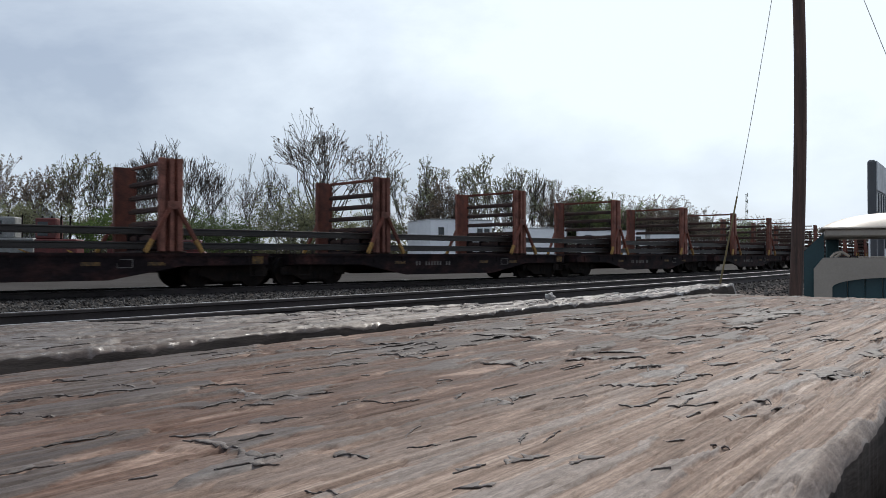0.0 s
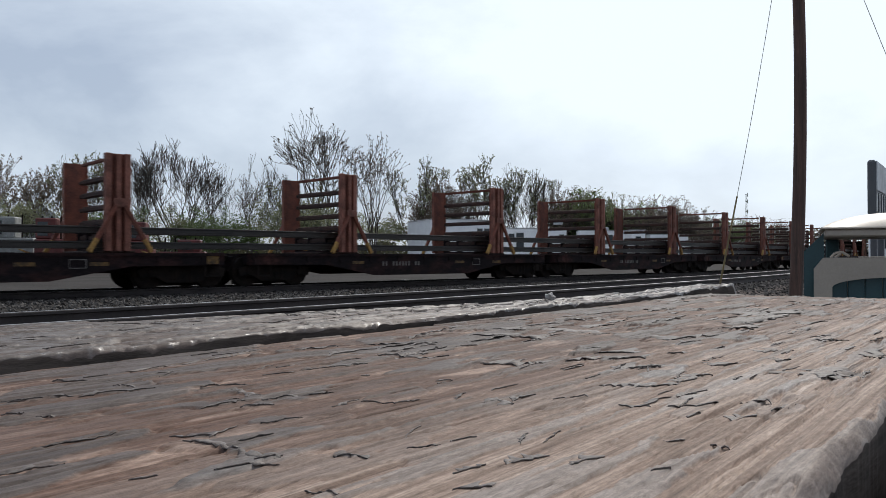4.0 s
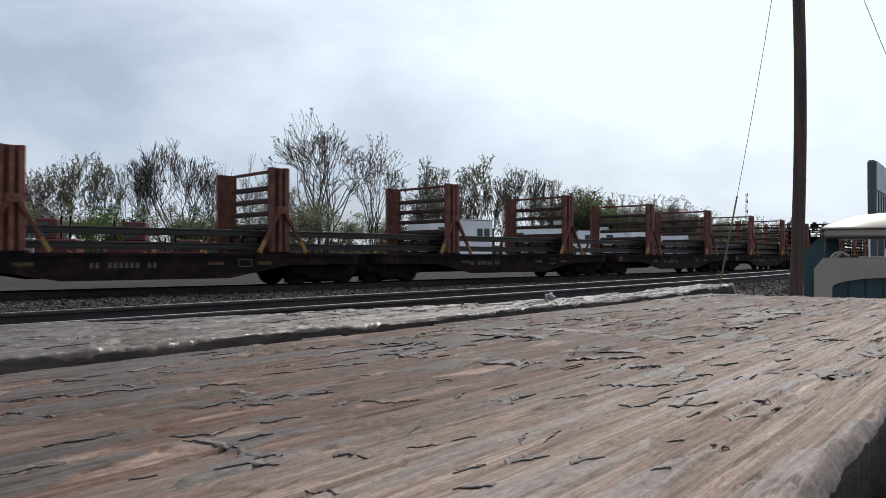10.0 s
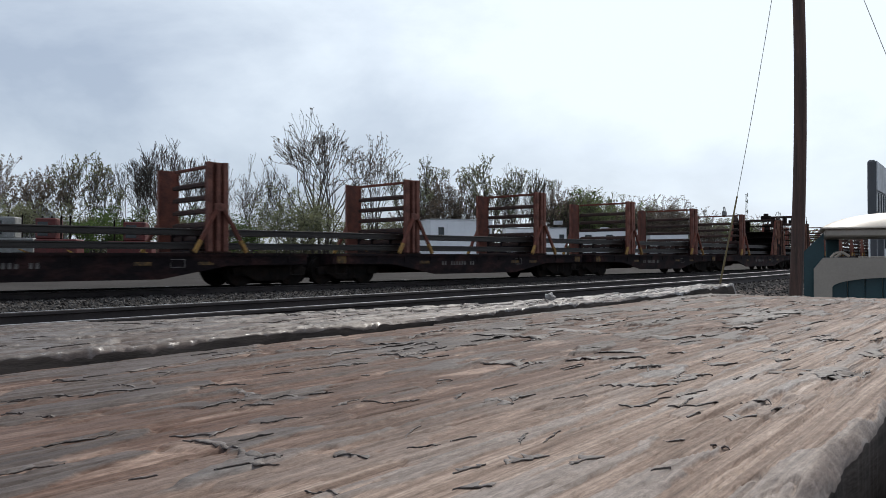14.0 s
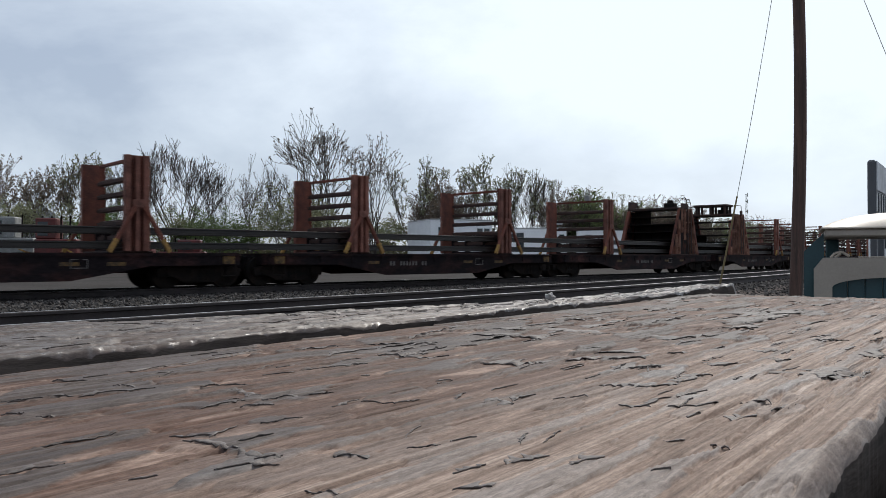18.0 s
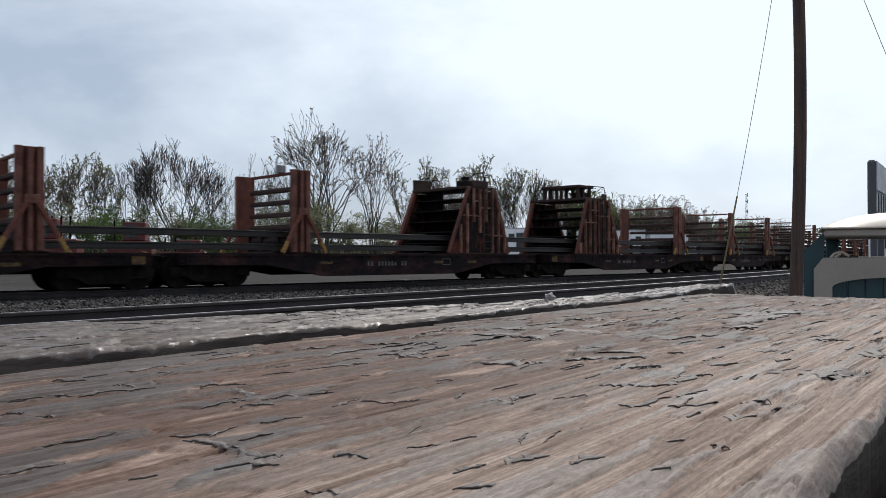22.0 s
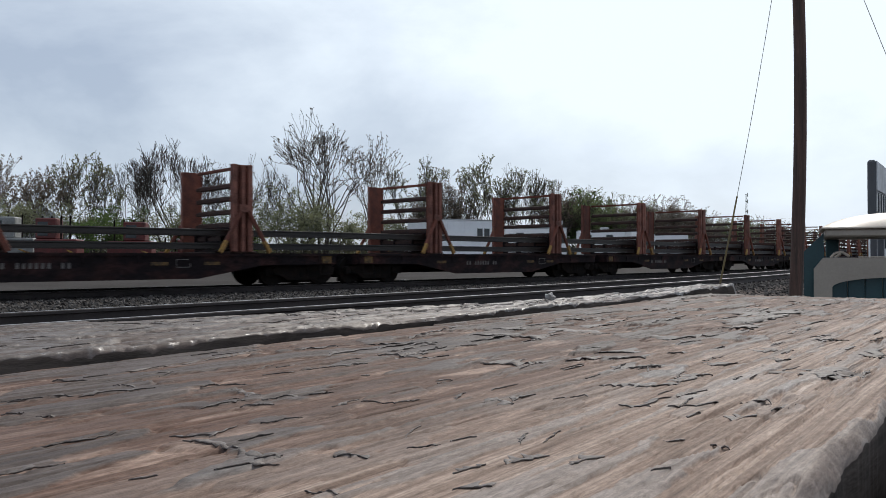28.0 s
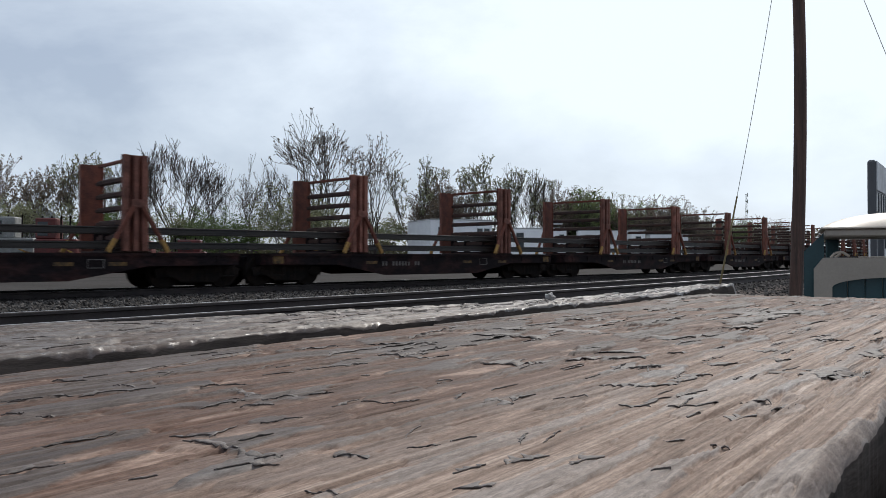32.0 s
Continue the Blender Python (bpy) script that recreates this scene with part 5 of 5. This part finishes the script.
trailer(0.079, 0.157, 92, zat(54, 92), 0.8, "long white site trailer with small windows", [(0.7, 3.0, 0.6, 0.8), (1.7, 2.2, 0.8, 1.7), (6.6, 3.1, 0.5, 0.6)], turn=3)
trailer(0.172, 0.230, 104, zat(49, 104), 0.8, "white trailer with a flat pale roof", [(1.2, 3.2, 0.8, 0.8), (4.0, 3.2, 0.8, 0.8)], turn=-2)
trailer(0.238, 0.256, 112, zat(50, 112), 0.8, "small white hut with a dark window", [(1.0, 3.2, 0.7, 0.8)], depth=4)
trailer(0.262, 0.310, 128, zat(42, 128), 0.8, "long white site trailer far across the yard", [(2.0, 2.2, 0.9, 1.0)])
trailer(0.315, 0.385, 150, zat(35, 150), 0.9, "low white shed far across the yard", [(3.0, 2.2, 1.2, 0.9)])
roof_unit(0.141, 92, zat(60, 92))
roof_unit(0.20, 104, zat(49, 104))
trailer(0.538, 0.60, 60, zat(50, 60), 0.6, "pale house wall with a window", [(0.9, 1.7, 0.6, 1.0)], turn=-28)


def machine(r, d, w, h, label, colour, cab):
    t = thing("track_machine", label, "rail machine", Matrix.Translation(out(r, d)) @ Matrix.Rotation(radians(FACING + 12), 4, "Z"), group="maintenance machines across the tracks")
    bm = bmesh.new()
    box(bm, 0, w, 0, 2.2, 0.6, h * 0.62, 0.06)
    box(bm, w * 0.1, w * 0.5, -0.03, 0.0, 0.9, h * 0.5, 0.01)
    part("body", bm, colour, t)
    bm = bmesh.new()
    box(bm, w * cab, w * cab + w * 0.5, 0.2, 2.0, h * 0.62, h, 0.08)
    c = part("cab", bm, colour, t)
    bm = bmesh.new()
    box(bm, w * cab + w * 0.06, w * cab + w * 0.3, 0.17, 0.199, h * 0.68, h * 0.93, 0.01)
    part("window", bm, M_GLASS, c)
    bm = bmesh.new()
    for k in range(4):
        x = w * (0.12 + 0.22 * k)
        rod(bm, (x, 0.8, h - 0.05 if cab <= (0.12 + 0.22 * k) <= cab + 0.5 else h * 0.6), (x, 0.8, h + 0.16), 0.06, seg=8)
    part("exhaust", bm, M_TRUCK, t)
    for x in (w * 0.2, w * 0.8):
        bm = bmesh.new()
        rod(bm, (x, -0.05, 0.42), (x, 0.25, 0.42), 0.42, seg=18)
        part("wheel", bm, M_TRUCK, t)
    bm = bmesh.new()
    rod(bm, (w * 0.7, 0.1, h * 0.45), (w * 1.25, -0.2, 0.9), 0.07, seg=8)
    rod(bm, (w * 1.25, -0.2, 0.9), (w * 1.3, -0.2, 0.3), 0.06, seg=8)
    part("boom", bm, M_YELLOW, t)
    return t


machine(-0.517, 52, 2.6, zat(73, 52), "red track maintenance machine with a boxy cab", M_RED, 0.0)
machine(-0.425, 56, 3.0, zat(66, 56), "red track maintenance machine with exhausts", M_RED, 0.35)
machine(-0.60, 56, 4.2, zat(76, 56), "grey track machine with a white canopy", M_GREYBOX, 0.2)
# no real cart: a machine shape added for the low reddish clutter
machine(-0.36, 60, 3.4, zat(34, 60), "low dark red stand-in for reddish yard clutter", M_RED, 0.4)


def build_house():
    t = thing("gable_house", "small grey gabled house behind the machines", "house", Matrix.Translation(out(-0.545, 110)) @ Matrix.Rotation(radians(FACING + 30), 4, "Z"))
    h = zat(60, 110)
    bm = bmesh.new()
    box(bm, 0, 7, 0, 6, 0, h)
    part("wall", bm, M_GREYBOX, t)
    bm = bmesh.new()
    prism(bm, [(-0.3, h + 0.01), (7.3, h + 0.01), (3.5, zat(100, 110))], -0.3, 6.3)
    part("roof", bm, M_GREYROOF, t)
    bm = bmesh.new()
    box(bm, 2.8, 4.2, -0.04, -0.003, 2.0, 3.6)
    part("window", bm, M_GLASS, t)


build_house()


def build_mast():
    d = 170
    t = thing("radio_mast", "thin lattice mast with small antennas far off", "mast", Matrix.Translation(out(0.384, d)))
    h = zat(112, d)
    bm = bmesh.new()
    for k in range(3):
        a = k * 2.094
        rod(bm, (0.25 * math.cos(a), 0.25 * math.sin(a), 0), (0.12 * math.cos(a), 0.12 * math.sin(a), h), 0.05, seg=5)
    for k in range(24):
        z = h * k / 24
        a = k * 2.094
        rod(bm, (0.22 * math.cos(a), 0.22 * math.sin(a), z), (0.2 * math.cos(a + 2.09), 0.2 * math.sin(a + 2.09), z + h / 24), 0.03, seg=4)
    part("lattice", bm, M_WIRE, t)
    for z in (0.75, 0.9, 1.0):
        bm = bmesh.new()
        rod(bm, (-0.5, 0, h * z), (0.5, 0, h * z), 0.07, seg=6)
        rod(bm, (0.5, 0, h * z - 0.4), (0.5, 0, h * z + 0.4), 0.09, seg=6)
        part("antenna", bm, M_WIRE, t)


build_mast()


def build_debris():
    rnd = random.Random(8)
    for k in range(9):
        r = -0.09 + 0.055 * k / 8 + rnd.uniform(-0.004, 0.004)
        bm = bmesh.new()
        s = rnd.uniform(0.12, 0.35)
        box(bm, -s, s, -s * 0.5, s * 0.5, 0.0, rnd.uniform(0.04, 0.12), 0.015)
        o = part("scrap_piece", bm, M_DEBRIS)
        o.matrix_basis = Matrix.Translation(out(r, 32 + rnd.uniform(-1, 1))) @ Matrix.Rotation(rnd.uniform(0, 3), 4, "Z")
        tagged(o, "pale flat piece of scrap lying on the gravel", "scrap", "scrap beside the track")


build_debris()


# ---- trees ----
def tree_meshes(seed, height, stems, angle, levels, shrink, leafiness, leaf_size, upright, leaf_mat, thick=0.011, low=0.3, lean0=0.08, lean1=0.30, dome=None, side_shoots=0.38):
    """A spring tree: stems that fork again and again into fine twigs, with small tufts at their ends."""
    rnd = random.Random(seed)
    V, F, T = [], [], []

    def tube(p, q, r0, r1, n):
        z = (q - p).normalized()
        x = z.orthogonal().normalized()
        y = z.cross(x)
        k = len(V)
        for c, r in ((p, r0), (q, r1)):
            for i in range(n):
                a = 2 * math.pi * i / n
                V.append(c + x * (r * math.cos(a)) + y * (r * math.sin(a)))
        for i in range(n):
            j = (i + 1) % n
            F.append((k + i, k + j, k + n + j, k + n + i))

    def grow(p, d, length, r, level):
        segs = 3 if level < 3 else 2
        for s in range(segs):
            q = p + d * (length / segs)
            r2 = max(r * 0.90, 0.0014 * height)
            tube(p, q, r, r2, 6 if level == 0 else (4 if level < 3 else 3))
            p, r = q, r2
            if dome and level > 1 and (p.xy.length / dome[1]) ** 2 + ((p.z - dome[0]) / dome[2]) ** 2 > 0.80 + 0.75 * noise.noise(p * 0.42 + Vector((seed, 0, 0))) + rnd.uniform(-0.12, 0.12):
                T.append(p)
                return
            d = (d + Vector((rnd.uniform(-1, 1), rnd.uniform(-1, 1), rnd.uniform(-0.2, 1) * upright)) * (0.12 if level == 0 else 0.20)).normalized()
            if 0 < level < levels and s < segs - 1 and rnd.random() < side_shoots:
                fork(p, d, length * 0.62, r * 0.6, level + 1, 1.5)
            if level >= levels - 1 and rnd.random() < leafiness:
                T.append(p)
        if level < levels:
            for _ in range(2 if rnd.random() < 0.65 else 3):
                fork(p, d, length, r, level + 1, 1.0)
        else:
            T.append(p)

    def fork(p, d, length, r, level, k):
        a = rnd.uniform(0, 2 * math.pi)
        x = d.orthogonal().normalized()
        o = x * math.cos(a) + d.cross(x) * math.sin(a)
        w = angle * k * rnd.uniform(0.5, 1.3)
        nd = (d * math.cos(w) + o * math.sin(w)).normalized()
        nd = (nd + Vector((0, 0, 0.12 * upright))).normalized()
        grow(p, nd, length * shrink * rnd.uniform(0.75, 1.15), r * rnd.uniform(0.60, 0.76), level)

    for k in range(stems):
        a = 2 * math.pi * k / stems + rnd.uniform(-0.4, 0.4)
        lean = 0.0 if stems == 1 else rnd.uniform(lean0, lean1)
        grow(Vector((0.06 * height * lean * math.cos(a), 0.06 * height * lean * math.sin(a), -0.1)), Vector((lean * math.cos(a), lean * math.sin(a), 1)).normalized(), height * low * rnd.uniform(0.8, 1.1), height * thick * (1 if stems == 1 else 0.65), 0)
    top = sorted(v.z for v in V)[int(len(V) * 0.998)]
    k = height / top
    me = bpy.data.meshes.new("trunk")
    me.from_pydata([(v * k)[:] for v in V], [], F)
    me.materials.append(M_BARK)
    LV, LF = [], []
    for p in T:
        for _ in range(1 if leafiness < 0.3 else (3 if leafiness < 0.6 else 4)):
            c = p * k + Vector((rnd.gauss(0, 1), rnd.gauss(0, 1), rnd.gauss(0, 1))) * leaf_size * (0.6 if leafiness < 0.6 else 1.6)
            a = Vector((rnd.gauss(0, 1), rnd.gauss(0, 1), rnd.gauss(0, 1))).normalized()
            b = a.orthogonal().normalized()
            s = leaf_size * rnd.uniform(0.5, 1.2)
            i = len(LV)
            LV.extend([(c + a * s)[:], (c + b * s * 0.5)[:], (c - a * s)[:], (c - b * s * 0.5)[:]])
            LF.append((i, i + 1, i + 2, i + 3))
    ml = bpy.data.meshes.new("crown")
    ml.from_pydata(LV, [], LF)
    ml.materials.append(leaf_mat)
    return me, ml


TREE_KINDS = {
    "spread": tree_meshes(3, 10.0, 9, 0.50, 6, 0.83, 0.50, 0.080, 0.40, M_BUD, 0.015, 0.32, 0.06, 0.42, (6.5, 3.7, 3.5), 0.06),
    "spread2": tree_meshes(4, 10.0, 7, 0.42, 5, 0.83, 0.42, 0.080, 0.6, M_BUD, 0.012, 0.34, 0.04, 0.24, (5.8, 3.2, 4.2), 0.20),
    "fan": tree_meshes(6, 10.0, 7, 0.40, 6, 0.80, 0.0, 0.05, 0.6, M_BUD, 0.016, 0.30, 0.12, 0.60, (4.8, 5.6, 5.2), 0.12),
    "slim": tree_meshes(5, 10.0, 3, 0.34, 5, 0.80, 0.12, 0.07, 1.0, M_BUD, 0.017, 0.30),
    "slim2": tree_meshes(9, 10.0, 4, 0.30, 5, 0.82, 0.10, 0.07, 1.0, M_BUD, 0.017, 0.30),
    "budding": tree_meshes(10, 10.0, 3, 0.38, 5, 0.80, 0.45, 0.11, 0.9, M_BUD, 0.016, 0.28),
    "green": tree_meshes(12, 10.0, 3, 0.30, 5, 0.80, 0.45, 0.12, 1.0, M_LEAF2, 0.015, 0.25),
    "thicket": tree_meshes(23, 10.0, 9, 0.42, 5, 0.82, 0.45, 0.10, 0.7, M_BUD, 0.009, 0.26, 0.10, 0.50, None, 0.4),
    "leafing": tree_meshes(27, 10.0, 8, 0.40, 5, 0.82, 0.55, 0.10, 0.7, M_FRESH, 0.009, 0.25, 0.10, 0.40, None, 0.4),
    "bush": tree_meshes(17, 4.0, 5, 0.55, 4, 0.80, 0.95, 0.085, 0.5, M_LEAF, 0.010, 0.25),
    "bush2": tree_meshes(19, 4.0, 5, 0.55, 4, 0.80, 0.7, 0.075, 0.6, M_LEAF2, 0.010, 0.25),
}
TREE_LABELS = {
    "thicket": "dense brown thicket of bare many-stemmed growth", "leafing": "dense many-stemmed tree in fresh green leaf",
    "spread": "wide bare tree with dark limbs and brown buds", "slim": "slim bare tree with upright twigs", "slim2": "thin bare tree with upright branches",
    "spread2": "wide bare tree with grey limbs and brown buds", "fan": "bare many-stemmed tree with fanning limbs", "budding": "bare tree with brown bud clusters on its twigs",
    "green": "young tree with sparse pale green leaves", "bush": "fresh green leafy bush", "bush2": "straggly olive green bush"}


def plant(kind, r, d, top, turn, wide=1.0):
    """A tree of that kind whose crown reaches the height top."""
    me, ml = TREE_KINDS[kind]
    base = 4.0 if kind.startswith("bush") else 10.0
    s = top / base
    t = thing("bush" if kind.startswith("bush") else "tree", TREE_LABELS[kind], "bush" if kind.startswith("bush") else "tree",
              Matrix.Translation(out(r, d)) @ Matrix.Rotation(turn, 4, "Z") @ Matrix.Diagonal((s * wide, s * wide, s, 1)), group="trees behind the yard")
    sub("trunk", me, t)
    sub("crown", ml, t)


def wood():
    rnd = random.Random(21)
    # the tall pair in the middle
    plant("spread", -0.153, 92, zat(254, 92), 0.4, 0.95)
    plant("fan", -0.338, 95, zat(210, 95), 2.2, 1.0)
    plant("spread2", -0.088, 96, zat(212, 96), 4.4, 0.85)
    plant("fan", -0.385, 99, zat(185, 99), 0.6, 0.7)
    plant("slim", -0.205, 90, zat(170, 90), 1.2, 0.9)
    plant("bush2", -0.185, 88, zat(122, 88), 2.9, 1.2)
    rows = (("budding", -0.575, 185), ("budding", -0.54, 150), ("budding", -0.505, 160), ("budding", -0.485, 178), ("green", -0.45, 184), ("slim", -0.44, 170),
            ("slim", -0.285, 168), ("slim2", -0.242, 174),
            ("green", -0.035, 174), ("budding", 0.0, 160), ("green", 0.05, 158), ("slim", 0.115, 158), ("budding", 0.15, 132), ("slim2", -0.015, 150), ("slim", 0.01, 150), ("slim2", 0.03, 138), ("green", 0.066, 175), ("slim2", 0.085, 150), ("green", 0.105, 152), ("slim", 0.125, 145),
            ("slim2", 0.142, 128), ("green", 0.175, 118), ("slim", 0.195, 110), ("green", 0.215, 110), ("slim2", 0.24, 104), ("slim", 0.27, 104), ("slim2", 0.29, 98), ("green", 0.325, 80), ("slim", 0.345, 74), ("slim2", 0.40, 66), ("slim", 0.43, 64), ("green", 0.37, 70))
    for kind, r, a in rows:
        d = 92 + rnd.uniform(-5, 8) + max(0.0, r - 0.1) * 180 + (38 if r > -0.05 else 0)
        plant(kind, r, d, zat(a, d), rnd.uniform(0, 6.3), 0.95)
    for kind, r, a in (("leafing", 0.178, 118), ("leafing", 0.215, 102), ("thicket", 0.245, 104), ("thicket", 0.275, 106), ("thicket", 0.30, 100), ("thicket", 0.335, 72), ("leafing", 0.365, 68), ("thicket", 0.40, 70), ("thicket", 0.435, 66),
                       ("thicket", 0.15, 118), ("thicket", -0.005, 122)):
        d = 128 + rnd.uniform(-4, 4) + max(0.0, r - 0.1) * 60
        plant(kind, r, d, zat(a, d), rnd.uniform(0, 6.3), 1.1)
    for kind, r, a in (("bush", -0.315, 84), ("bush", -0.285, 88), ("bush", -0.26, 76), ("bush", -0.405, 86), ("bush2", -0.185, 100), ("bush2", -0.34, 90), ("bush", -0.42, 90), ("bush2", -0.47, 95),
                       ("bush2", -0.52, 100), ("bush2", -0.56, 120), ("bush2", -0.13, 84), ("bush2", -0.08, 80), ("bush", 0.185, 96), ("bush2", 0.23, 84), ("bush2", 0.28, 80), ("bush2", 0.33, 66), ("bush", 0.17, 114), ("bush", 0.36, 60), ("bush2", 0.39, 58)):
        d = 84 + rnd.uniform(-4, 4) + max(0.0, r - 0.1) * 180 + (44 if r > -0.1 else 0)
        plant(kind, r, d, zat(a, d), rnd.uniform(0, 6.3), 1.3)


wood()


def far_woods():
    """The low grey-green woods along the horizon, one mass of twig tufts."""
    rnd = np.random.RandomState(33)
    V, F = [], []
    for k in range(16000):
        r = rnd.uniform(-0.75, 0.75)
        d = rnd.uniform(150, 260)
        top = ((46 if r < 0.4 else 36) + 18 * vnoise(np.array([r * 14.0]), np.array([2.0]), 77)[0] + 8 * math.sin(r * 40)) / 1400 * d
        z = rnd.rand() ** 0.7 * (top + 1)
        p = out(r, d, z)
        s = rnd.uniform(0.15, 0.45)
        a = rnd.normal(size=3)
        a /= np.linalg.norm(a)
        b = np.cross(a, rnd.normal(size=3))
        b /= np.linalg.norm(b)
        i = len(V)
        V.extend([tuple(np.array(p) + a * s), tuple(np.array(p) + b * s * 0.6), tuple(np.array(p) - a * s), tuple(np.array(p) - b * s * 0.6)])
        F.append((i, i + 1, i + 2, i + 3))
    me = bpy.data.meshes.new("far_woods")
    me.from_pydata(V, [], F)
    me.materials.append(M_LEAF2)
    tagged(new("far_woods", me), "hazy line of spring woods on the horizon", "woods", kind="stuff")


far_woods()


def undergrowth():
    """Dense low brush and weeds at the foot of the trees."""
    rnd = np.random.RandomState(35)
    n = 60000
    r = rnd.uniform(-0.8, 0.75, n)
    d = rnd.uniform(98, 125, n) + np.maximum(0, r - 0.1) * 180 + np.where(r > -0.06, 34, 0)
    h = (1.6 + 2.2 * vnoise(r * 40, d * 0.1, 87)) * rnd.rand(n)
    P = np.array([out(a, b, c)[:] for a, b, c in zip(r, d, h)])
    A = rnd.normal(size=(n, 3))
    A /= np.linalg.norm(A, axis=1)[:, None]
    C = np.cross(A, rnd.normal(size=(n, 3)))
    C /= np.linalg.norm(C, axis=1)[:, None]
    s = rnd.uniform(0.15, 0.42, n)[:, None]
    V = np.stack([P + A * s, P + C * s * 0.5, P - A * s, P - C * s * 0.5], 1).reshape(-1, 3)
    me = bpy.data.meshes.new("undergrowth")
    me.from_pydata(V.tolist(), [], np.arange(4 * n).reshape(-1, 4).tolist())
    me.materials.append(M_WEED)
    tagged(new("undergrowth", me), "dense low olive brush along the edge of the yard", "undergrowth", kind="stuff")


undergrowth()


# ---- movement ----
def travel(t):
    """Metres the train has rolled towards -x by t seconds."""
    return 3.7848 * t + 0.00582 * t * t + 0.0000559 * t ** 3


def motions():
    for ob, x0, length in TRAIN:
        rows = []
        for t in range(33):
            a, b = x0 - travel(t), x0 + length - travel(t)
            pa, pb = place(a, FAR_TRACK), place(b, FAR_TRACK)
            mid = (pa + pb) / 2
            rows.append((float(t), Matrix.Translation((mid.x, mid.y, RT)) @ Matrix.Rotation(math.atan2(pb.y - pa.y, pb.x - pa.x), 4, "Z")))
        walk(ob, rows)
    turn = {}
    for w, dx in WHEELSETS:
        if dx not in turn:
            rows = [(k * 0.125, pose(dx, 0, 0.43, 0, -math.degrees(travel(k * 0.125) / 0.43) % 360, 0)) for k in range(257)]
            walk(w, rows)
            turn[dx] = w.animation_data
        else:
            w.rotation_mode = "QUATERNION"
            w.animation_data_create()
            w.animation_data.action = turn[dx].action
            w.animation_data.action_slot = turn[dx].action_slot


motions()
